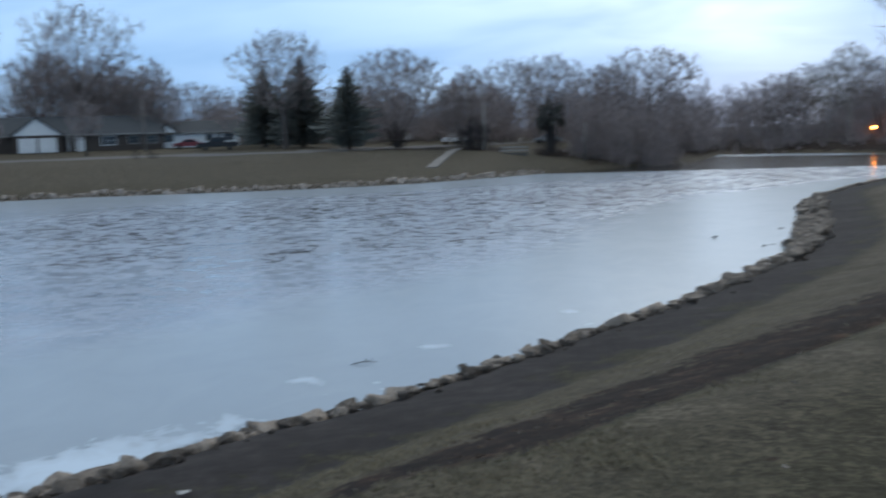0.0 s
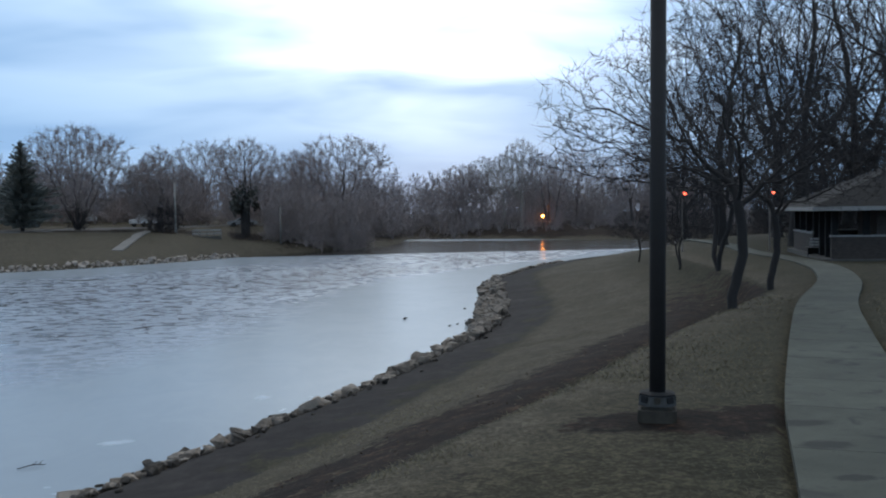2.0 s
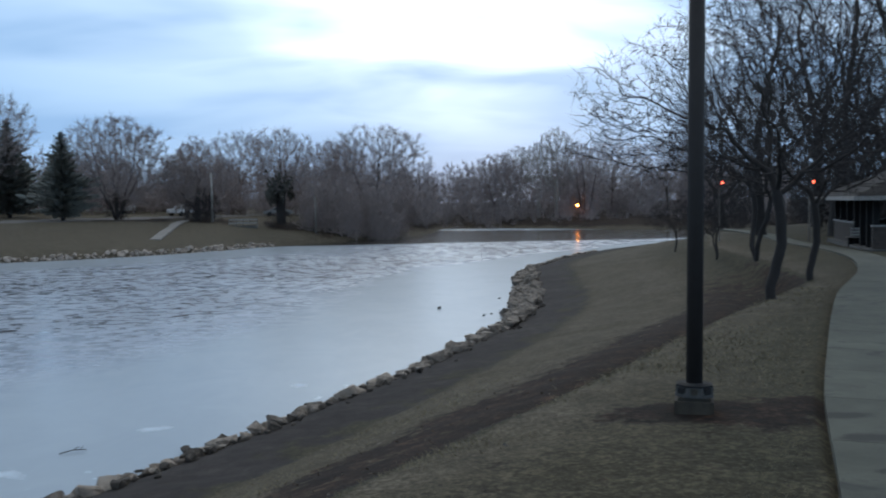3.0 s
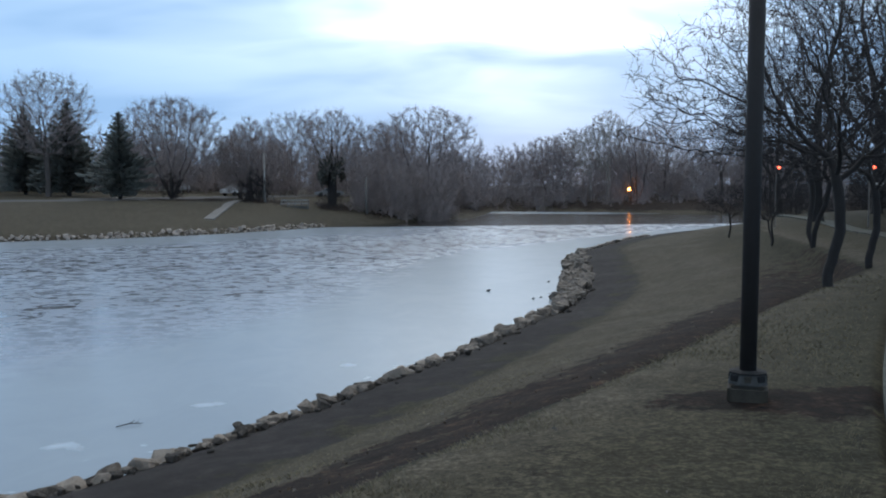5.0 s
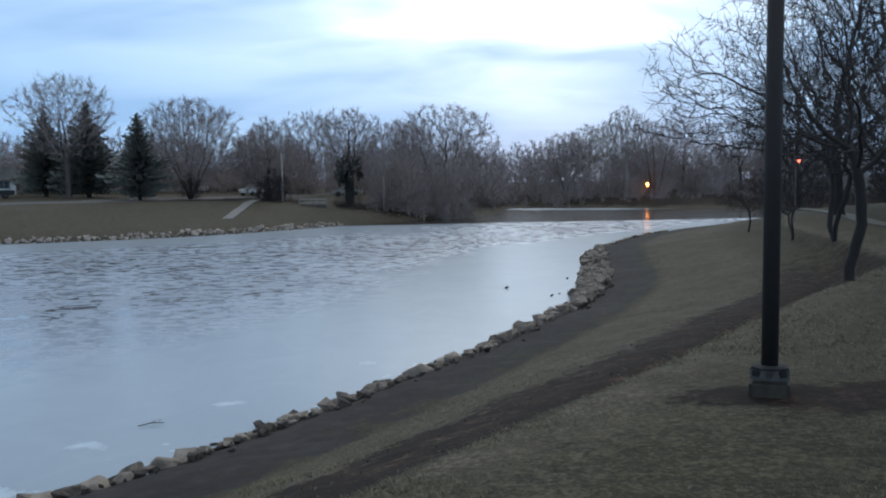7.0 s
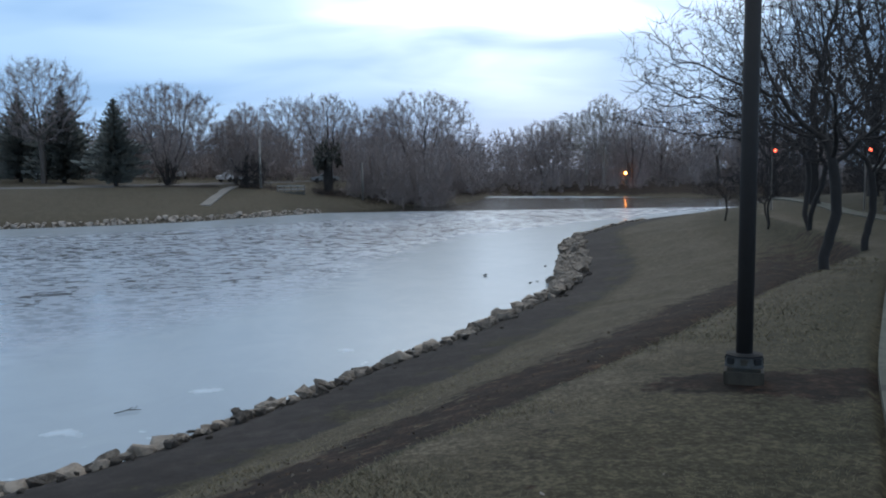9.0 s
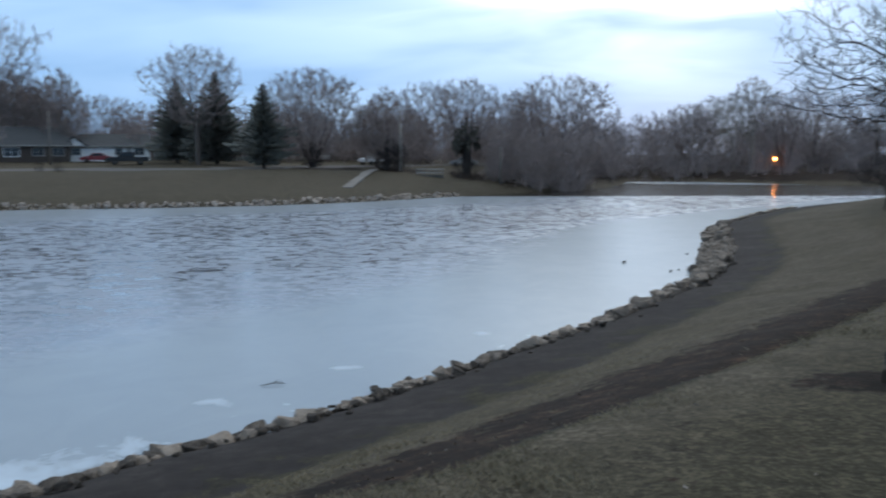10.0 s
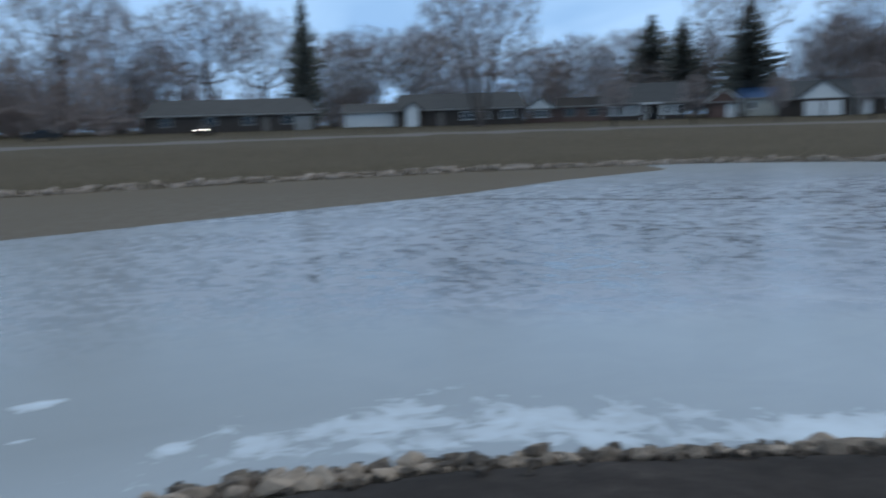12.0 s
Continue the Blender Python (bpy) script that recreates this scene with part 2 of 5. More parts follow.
MAT_PATH = path_material()
MAT_RAMP = surface("pale_concrete", (0.17, 0.155, 0.14), (0.27, 0.25, 0.225), 0.6, 0.9, space="world")
MAT_PEDESTAL = surface("weathered_concrete", (0.024, 0.020, 0.014), (0.066, 0.055, 0.040), 5, 0.9)
MAT_POLE = surface("dark_bronze_paint", (0.014, 0.011, 0.010), (0.026, 0.021, 0.019), 4, 0.75, relief=0.1, depth=0.002)
MAT_CAST = surface("aluminium_cast", (0.034, 0.034, 0.032), (0.085, 0.085, 0.080), 12, 0.8)
MAT_BLACK = surface("black_iron", (0.006, 0.006, 0.006), (0.013, 0.012, 0.012), 6, 0.9)
MAT_BARK = surface("grey_brown_bark", (0.06, 0.050, 0.045), (0.14, 0.118, 0.104), 3, 0.95, relief=0.7, depth=0.03, stretch=(1, 1, 0.25))
MAT_BARK_DARK = surface("dark_wet_bark", (0.015, 0.013, 0.012), (0.042, 0.036, 0.033), 3, 0.95, relief=0.7, depth=0.02, stretch=(1, 1, 0.3))
MAT_BARK_PALE = surface("pale_sycamore_bark", (0.22, 0.20, 0.175), (0.46, 0.43, 0.39), 1.2, 0.9, relief=0.4, depth=0.02)
# Grey and reddish far twigs are painted paler, with distance haze in the colour.
MAT_TWIG = surface("hazed_grey_twigs", (0.225, 0.188, 0.18), (0.38, 0.32, 0.305), 2, 0.95, relief=0.1)
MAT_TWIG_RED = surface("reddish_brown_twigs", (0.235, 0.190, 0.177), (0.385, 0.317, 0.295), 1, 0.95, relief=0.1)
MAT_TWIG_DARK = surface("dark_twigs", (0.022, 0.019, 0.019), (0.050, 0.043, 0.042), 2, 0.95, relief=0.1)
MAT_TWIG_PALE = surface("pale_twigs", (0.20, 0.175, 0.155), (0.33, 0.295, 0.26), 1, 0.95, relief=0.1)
# Spruce needles and grey shingles also have haze put into their colour.
MAT_NEEDLE = surface("hazed_spruce_needles", (0.085, 0.088, 0.078), (0.225, 0.23, 0.20), 1.5, 0.85, relief=0.3, vary=0.15)
MAT_SHINGLE = surface("hazed_grey_shingles", (0.045, 0.048, 0.050), (0.090, 0.095, 0.098), 1.5, 0.9, vary=0.2, stretch=(0.5, 4, 4))
MAT_SHINGLE_BLUE = surface("blue_metal_roof", (0.045, 0.095, 0.19), (0.07, 0.13, 0.25), 1.0, 0.5)
MAT_SHINGLE_BROWN = surface("brown_shingles", (0.008, 0.007, 0.006), (0.022, 0.018, 0.015), 3, 0.9, stretch=(0.6, 4, 4))
MAT_BRICK = surface("red_brown_brick", (0.085, 0.050, 0.040), (0.17, 0.105, 0.085), 4, 0.9, vary=0.2, stretch=(1, 1, 4))
MAT_BRICK_DARK = surface("dark_brown_brick", (0.036, 0.028, 0.023), (0.092, 0.072, 0.060), 4, 0.9, vary=0.1, stretch=(1, 1, 4))
MAT_WHITE = surface("white_paint", (0.62, 0.63, 0.62), (0.80, 0.80, 0.78), 1.5, 0.6, relief=0.1)
MAT_CREAM = surface("cream_siding", (0.42, 0.42, 0.37), (0.56, 0.55, 0.49), 1.0, 0.7, relief=0.2, stretch=(0.2, 0.2, 6))
MAT_TRIM = surface("weathered_trim", (0.22, 0.21, 0.195), (0.34, 0.33, 0.31), 2, 0.8, relief=0.1)
MAT_WOOD = surface("grey_weathered_wood", (0.12, 0.105, 0.09), (0.24, 0.215, 0.19), 2, 0.9, stretch=(1, 12, 12))
MAT_CAR_WHITE = surface("white_car_paint", (0.66, 0.67, 0.68), (0.76, 0.77, 0.78), 1, 0.3, relief=0.02)
MAT_CAR_RED = surface("red_car_paint", (0.16, 0.014, 0.018), (0.24, 0.022, 0.026), 1, 0.3, relief=0.02)
MAT_CAR_BLACK = surface("black_car_paint", (0.008, 0.009, 0.011), (0.016, 0.017, 0.020), 1, 0.55, relief=0.02)
MAT_CAR_SILVER = surface("silver_car_paint", (0.28, 0.29, 0.30), (0.38, 0.39, 0.40), 1, 0.3, 0.3, relief=0.02)
MAT_RUBBER = surface("tyre_rubber", (0.012, 0.012, 0.012), (0.025, 0.025, 0.025), 8, 0.9)
MAT_BLADE = surface("dry_grass_blades", (0.11, 0.094, 0.060), (0.24, 0.203, 0.130), 0.9, 0.9, relief=0.0, fine_scale=30, space="world")
MAT_IVY = surface("ivy_leaves", (0.055, 0.052, 0.042), (0.135, 0.128, 0.104), 3, 0.7, relief=0.0, fine_scale=30)
MAT_LEAF = surface("brown_leaves", (0.035, 0.024, 0.017), (0.13, 0.092, 0.066), 8, 0.9, relief=0.0, space="world")
MAT_LEAF_PALE = surface("pale_leaves", (0.15, 0.125, 0.10), (0.34, 0.30, 0.25), 6, 0.9, relief=0.0, space="world")
MAT_DARK_WOOD = surface("dark_log", (0.02, 0.018, 0.016), (0.05, 0.045, 0.04), 10, 0.9)


def glass_material():
    m, t, b = material("dark_window_glass")
    b.inputs["Base Color"].default_value = (0.02, 0.024, 0.028, 1)
    b.inputs["Roughness"].default_value = 0.08
    return m


def lamp_material(name, colour, strength):
    m, t, b = material(name)
    b.inputs["Base Color"].default_value = (*colour, 1)
    b.inputs["Emission Color"].default_value = (*colour, 1)
    b.inputs["Emission Strength"].default_value = strength
    return m


MAT_GLASS = glass_material()
MAT_SODIUM = lamp_material("lit_sodium_lamp", (1.0, 0.30, 0.05), 45.0)
MAT_REDLAMP = lamp_material("lit_red_lamp", (1.0, 0.10, 0.05), 9.0)
MAT_WINLIT = lamp_material("lit_headlamp", (1.0, 0.93, 0.8), 6.0)


# ---- building helpers ----
def mesh_of(name, verts, faces, mat, smooth=False):
    me = bpy.data.meshes.new(name)
    me.from_pydata(verts, [], faces)
    me.update()
    if mat:
        me.materials.append(mat)
    if smooth:
        me.polygons.foreach_set("use_smooth", [True] * len(me.polygons))
    return me


def thing(name, m, label, category, group="", kind=""):
    ob = new(name)
    ob.matrix_world = m
    return tagged(ob, label, category, group, kind)


def part(name, bm, mat, parent, label="", smooth=False):
    me = bpy.data.meshes.new(name)
    bm.to_mesh(me)
    bm.free()
    me.materials.append(mat)
    if smooth:
        me.polygons.foreach_set("use_smooth", [True] * len(me.polygons))
    ob = new(name, me)
    ob.parent = parent
    return tagged(ob, label)


def part_mesh(name, me, parent, m=None, label=""):
    ob = new(name, me)
    ob.parent = parent
    if m is not None:
        ob.matrix_basis = m
    return tagged(ob, label)


def box(bm, x0, y0, z0, x1, y1, z1, bevel=0.0):
    made = bmesh.ops.create_cube(bm, size=1.0, matrix=Matrix.Translation(((x0 + x1) / 2, (y0 + y1) / 2, (z0 + z1) / 2)) @ Matrix.Diagonal((x1 - x0, y1 - y0, z1 - z0, 1)))
    if bevel:
        edges = list({e for v in made["verts"] for e in v.link_edges})
        bmesh.ops.bevel(bm, geom=edges, offset=bevel, segments=2, affect="EDGES")
    return bm


def boxbm(*a, **k):
    return box(bmesh.new(), *a, **k)


def prism(points, y0, y1):
    """A solid between y0 and y1 with the outline (x, z) given."""
    bm = bmesh.new()
    a = [bm.verts.new((x, y0, z)) for x, z in points]
    b = [bm.verts.new((x, y1, z)) for x, z in points]
    bm.faces.new(a)
    bm.faces.new(b[::-1])
    n = len(points)
    for i in range(n):
        bm.faces.new((a[i], b[i], b[(i + 1) % n], a[(i + 1) % n]))
    bmesh.ops.recalc_face_normals(bm, faces=bm.faces)
    return bm


def tube(bm, path, radii, sides=12, cap=True):
    rings = []
    for i, (p, r) in enumerate(zip(path, radii)):
        p = Vector(p)
        d = (Vector(path[min(i + 1, len(path) - 1)]) - Vector(path[max(i - 1, 0)])).normalized()
        u = d.orthogonal().normalized()
        v = d.cross(u)
        rings.append([bm.verts.new(p + (u * math.cos(2 * math.pi * k / sides) + v * math.sin(2 * math.pi * k / sides)) * r) for k in range(sides)])
    for a, b in zip(rings, rings[1:]):
        for k in range(sides):
            bm.faces.new((a[k], a[(k + 1) % sides], b[(k + 1) % sides], b[k]))
    if cap:
        bm.faces.new(rings[0][::-1])
        bm.faces.new(rings[-1])
    bmesh.ops.recalc_face_normals(bm, faces=bm.faces)
    return bm


# ---- the plan: banks, path and river ----
WATER = -3.35
NEAR = [(-13, -60), (-12.8, -10), (-12.6, 1.8), (-12.2, 4), (-11.7, 6), (-10.6, 8.3), (-9.6, 9.9), (-8.5, 11.5), (-7.5, 13.2), (-6.1, 15), (-5, 16.6), (-3.6, 19), (-2.5, 21), (-1.2, 23.6), (0.2, 26.2), (2.1, 30.4), (3.6, 34), (5.3, 40.2), (7, 51), (8.6, 61.2), (11.6, 69.3), (16.3, 79.7), (21.5, 88.3), (34, 104), (60, 124), (120, 140)]
GRAVEL = [(-7.6, -60), (-7.4, -10), (-7.1, 2), (-6.4, 6), (-5.3, 9.0), (-4.1, 11.2), (-2.2, 14.2), (-0.2, 18.0), (2.0, 22.2), (5.1, 29.2), (8.6, 39.6), (10.9, 54), (13, 64), (20, 78), (33, 95), (60, 113), (120, 126)]
CREST = [(-5, -60), (-4.4, -10), (-2.98, 0.85), (-1.78, 4.35), (-0.98, 5.25), (-0.48, 5.85), (0.32, 7.05), (1.32, 8.45), (2.92, 11.05), (4.22, 13.15), (6.02, 15.85), (8.82, 20.15), (11.42, 24.05), (13.22, 29.35), (15, 37), (17.5, 48), (22, 62), (32, 80), (60, 102), (120, 115)]
FAR = [(-78, -60), (-80, 6), (-79, 25), (-76, 45), (-69, 65), (-60, 75.5), (-47.5, 81.5), (-38, 85), (-25, 94), (-10, 117), (1.4, 134), (7, 150), (10, 172), (16, 181), (28.5, 168), (40, 156), (70, 158), (120, 160)]


def smooth_line(pts, n=4):
    """The same line through its points, rounded."""
    out = []
    for i in range(len(pts) - 1):
        p0, p1, p2, p3 = (np.array(pts[min(max(j, 0), len(pts) - 1)], float) for j in (i - 1, i, i + 1, i + 2))
        for k in range(n):
            u = k / n
            out.append(tuple(0.5 * (2 * p1 + (p2 - p0) * u + (2 * p0 - 5 * p1 + 4 * p2 - p3) * u * u + (3 * p1 - p0 - 3 * p2 + p3) * u ** 3)))
    out.append(tuple(map(float, pts[-1])))
    return out


NEAR, GRAVEL, CREST, FAR = (smooth_line(l) for l in (NEAR, GRAVEL, CREST, FAR))
RIVER = NEAR + FAR[::-1]


def dist_to(line, x, y):
    d = np.full(x.shape, 1e9)
    for (ax, ay), (bx, by) in zip(line, line[1:]):
        ex, ey = bx - ax, by - ay
        u = np.clip(((x - ax) * ex + (y - ay) * ey) / (ex * ex + ey * ey), 0, 1)
        d = np.minimum(d, np.hypot(x - ax - u * ex, y - ay - u * ey))
    return d


def inside(poly, x, y):
    c = np.zeros(x.shape, bool)
    for (ax, ay), (bx, by) in zip(poly, poly[1:] + poly[:1]):
        if ay != by:
            c ^= ((ay > y) != (by > y)) & (x < (bx - ax) * (y - ay) / (by - ay) + ax)
    return c


LOWER = NEAR + [(400, 140), (400, 126)] + GRAVEL[::-1]
SLOPE = GRAVEL + [(400, 126), (400, 115)] + CREST[::-1]


def terrace(x, y):
    return -0.016 * np.clip(y, -20, 50) - 0.05 + 0.0 * x


def survey(x, y):
    """Height of the ground and what covers it, at arrays of places."""
    x, y = np.asarray(x, float), np.asarray(y, float)
    dn, dg, dc, df = (dist_to(l, x, y) for l in (NEAR, GRAVEL, CREST, FAR))
    river, lower, slope = inside(RIVER, x, y), inside(LOWER, x, y), inside(SLOPE, x, y)
    nearside = dn < df
    top = terrace(x, y)
    # behind the crest: the lawn
    z = top - 0.16 * np.exp(-dc / 1.2)
    # from the gravel's inner edge up to the crest
    w = dg / (dg + dc + 1e-6)
    zc = top - 0.16
    zs = np.interp(w, [0, 0.06, 0.38, 0.62, 0.80, 0.9, 0.94, 1], [0, 0.07, 0.36, 0.56, 0.70, 0.79, 0.95, 1])
    hollow = np.exp(-((w - 0.84) / 0.09) ** 2) * np.interp(y, [7, 13, 27, 38], [0.04, 0.30, 0.34, 0])
    z = np.where(slope, -2.65 + (zc + 2.65) * zs - hollow, z)
    v = dn / (dn + dg + 1e-6)
    z = np.where(lower, np.interp(v, [0, 0.12, 0.3, 0.42, 1], [-3.42, -3.3, -2.98, -2.88, -2.65]), z)
    # the other bank: a stony foot, a grass slope, a road and lawns
    low = np.clip((x + 1) / 8, 0, 1) * np.clip((y - 120) / 20, 0, 1)
    zf = np.interp(df, [0, 2, 15, 24, 45, 65, 200], [-3.4, -2.6, -0.55, -0.1, 0.6, 1.15, 1.3])
    zl = np.interp(df, [0, 2, 10, 40, 90, 200], [-3.4, -2.7, -2.0, -0.9, 0.0, 0.5])
    z = np.where(~nearside & ~river, zf * (1 - low) + zl * low, z)
    d = np.minimum(dn, df)
    z = np.where(river, np.maximum(-4.4, WATER - 0.05 - 0.35 * d), z)
    gravel = np.where(lower, np.interp(v, [0, 0.2, 0.3, 1], [0.2, 0.5, 0.9, 0.5]), np.where(slope, 0.5 - dg * 0.6, 0.0))
    fade = np.interp(y, [26, 40], [1, 0])
    shade = np.where(~nearside & ~river, np.maximum(low, np.clip((x + 13) / 6, 0, 0.75) * np.clip((y - 110) / 10, 0, 1)) * np.clip(df / 2, 0, 1), 0)
    low_edge = np.interp(y, [6, 12.5, 14.5, 17, 20, 28], [0.34, 0.36, 0.38, 0.42, 0.46, 0.58])
    litter = np.maximum(shade, np.where(slope, np.clip((w - low_edge) / 0.18 + 0.5, 0, 1.0) * np.clip((0.99 - w) / 0.02, 0, 1), 0.0) * fade)
    # bare beds of mulch under the trees along the road's edge
    far_az, far_d = np.degrees(np.arctan2(x, y)), np.hypot(x, y)
    beds = np.exp(-((far_d - 129) / 4.0) ** 2) * (np.interp(far_az, [-19.5, -18.5, -13.6, -13.0], [0, 1, 1, 0]) + np.interp(far_az, [-12.6, -12.2, -9.8, -9.2], [0, 1, 1, 0]) + np.interp(far_az, [-8.0, -7.6, -5.8, -5.2], [0, 1, 1, 0]))
    litter = np.maximum(litter, 1.3 * beds)
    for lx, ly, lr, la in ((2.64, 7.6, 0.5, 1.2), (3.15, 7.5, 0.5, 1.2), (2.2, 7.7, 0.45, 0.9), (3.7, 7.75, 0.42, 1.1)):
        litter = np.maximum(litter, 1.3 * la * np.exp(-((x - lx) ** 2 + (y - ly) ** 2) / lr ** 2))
    mud = np.where(river | (~nearside & (df < 1.2)), 0.8, 0.0)
    road = np.where(~nearside & ~river & (low < 0.1), np.interp(df, [25.5, 26.1, 32, 32.6], [0, 1, 1, 0]), 0.0)
    dry = np.where(slope, np.interp(w, [0, 0.1, 0.5, 0.7, 0.9], [0.5, 0.8, 0.8, 0.5, 0.15]), np.where(nearside, 0.12 + 0.85 * np.exp(-dc / 1.6), np.interp(df, [0, 3, 14, 24, 60], [0.8, 1.1, 1.05, 1.1, 0.6])))
    return dict(slope=slope, up=np.where(slope, w, 1.0), dry=dry, z=z, gravel=gravel, litter=litter, mud=mud, road=road, river=river, dn=dn, df=df)


def height(x, y):
    return float(survey(np.array([x]), np.array([y]))["z"][0])


def at(az, d):
    return d * math.sin(radians(az)), d * math.cos(radians(az))


def ground_and_river():
    az = np.concatenate([np.arange(-180, -100, 5.0), np.arange(-100, -94, 2.0), np.arange(-94, 42, 0.42), np.arange(42, 60, 2.0), np.arange(60, 180, 5.0)])
    rr = [0.0]
    r = 0.8
    while r < 3000:
        rr.append(r)
        r *= 1.025 if r < 220 else 1.15
    rr = np.array(rr[1:])
    A, Rr = np.meshgrid(np.radians(az), rr, indexing="ij")
    X, Y = Rr * np.sin(A), Rr * np.cos(A)
    s = survey(X, Y)
    rng = np.random.default_rng(3)
    ripple = np.array([0.03 * noise.noise((x * 0.9, y * 0.9, 0)) + 0.08 * noise.noise((x * 0.16, y * 0.16, 4)) for x, y in zip(X.ravel(), Y.ravel())]).reshape(X.shape)
    walkway = dist_to(WALK, X, Y)
    Z = s["z"] + np.where(s["river"], 0, ripple * np.clip(Rr / 4, 0.3, 1) * np.clip((walkway - 0.6) / 1.5, 0, 1)) - 0.05 * (walkway < 0.63)
    na, nr = X.shape
    verts = np.stack([X, Y, Z], -1).reshape(-1, 3)
    idx = np.arange(na * nr).reshape(na, nr)
    q = np.stack([idx, np.roll(idx, -1, 0), np.roll(np.roll(idx, -1, 0), -1, 1), np.roll(idx, -1, 1)], -1)[:, :-1].reshape(-1, 4)
    faces = [tuple(f) for f in q[:, ::-1].tolist()] + [tuple(idx[:, 0].tolist())]
    me = mesh_of("ground", verts.tolist(), faces, MAT_GROUND, True)
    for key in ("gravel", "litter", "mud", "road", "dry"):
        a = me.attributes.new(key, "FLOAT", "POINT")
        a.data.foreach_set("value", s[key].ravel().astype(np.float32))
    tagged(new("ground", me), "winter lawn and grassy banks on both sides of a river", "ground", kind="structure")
    # the ice and open water share the plan
    near_land = np.where(s["river"], 0, np.minimum(s["dn"], s["df"]))
    keep = (near_land < 2.0).reshape(-1)[q].all(1) & (Rr.reshape(-1)[q].min(1) < 420)
    used = np.unique(q[keep])
    remap = np.full(na * nr, -1)
    remap[used] = np.arange(len(used))
    ice = mesh_of("river_ice", [(x, y, WATER) for x, y, _ in verts[used].tolist()], [tuple(f) for f in remap[q[keep]].tolist()], MAT_ICE, True)
    xs, ys = verts[used, 0], verts[used, 1]
    dn, df = s["dn"].ravel()[used], s["df"].ravel()[used]
    # open water: along the far bank upstream of the bend, and beyond the ice at the river's end
    edge = np.interp(ys, [-60, 3.5, 15, 32, 46, 60, 70], [-46, -48, -50.4, -53.4, -59, -62, -80])
    o1 = (edge - xs) / 3.0
    o2 = (ys - (112 + 0.10 * xs)) / 4.0
    ridge = np.abs(ys - (166 - 0.4 * (xs - 15))) - 6.0 + np.clip(np.abs(xs - 18) - 9, 0, 99) * 0.5
    opened = np.clip(0.5 + np.maximum(o1, np.minimum(o2, ridge / 3)), 0, 1)
    shore = np.interp(dn, [0, 0.5, 2.2, 4.5, 8.0], [0.75, 1.0, 0.85, 0.5, 0.0]) * np.interp(ys, [0, 3, 6, 12, 16, 40], [0.5, 0.78, 1.0, 0.95, 0.72, 0.5])
    for fx, fy, ax, ay in ((-18.2, 1.5, 0.45, 1.0), (-16.35, 1.0, 0.3, 0.5), (-14.4, 3.0, 0.22, 0.7), (-14.2, 4.3, 0.2, 0.6), (-5.3, 20.6, 1.0, 0.5), (-7.2, 17.3, 1.1, 0.5), (-2.6, 25.4, 0.6, 0.4)):
        shore = np.maximum(shore, 1.05 * np.exp(-((xs - fx) / ax) ** 2 - ((ys - fy) / ay) ** 2))
    wet = np.clip((dn - np.interp(ys, [60, 95], [8, 2])) / 7, 0, 1) * np.interp(df, [8, 26], [0.05, 1]) * np.interp(xs, [-46, -28], [0.35, 1]) * np.interp(ys, [5, 16], [0.4, 1])
    for key, val in (("open", opened), ("shore", shore), ("wet", wet), ("silt", np.clip(0.5 + (-25 - xs) / 10, 0, 1)), ("murk", np.interp(ys, [1, 14], [1, 0]) * np.interp(dn, [0.5, 3], [0.3, 1]))):
        a = ice.attributes.new(key, "FLOAT", "POINT")
        a.data.foreach_set("value", val.astype(np.float32))
    tagged(new("water", ice), "frozen river with grey wet ice, frost patches and open water", "river", kind="structure")


# the footpath's line over the lawn
WALK = [(-6.5, -26.0), (-3.2, -15.0), (-1.0, -7.5), (0.4, -3.0), (1.2, 0.8), (2.2, 3.0), (3.13, 4.8), (4.45, 7.7), (5.75, 10.3), (7.8, 14.3), (10.0, 18.4), (13.9, 25.0), (17.3, 32.0), (19.7, 38.6), (21.4, 45), (23.2, 52), (26, 62), (28, 75)]
WALK = smooth_line(WALK, 12)
ground_and_river()


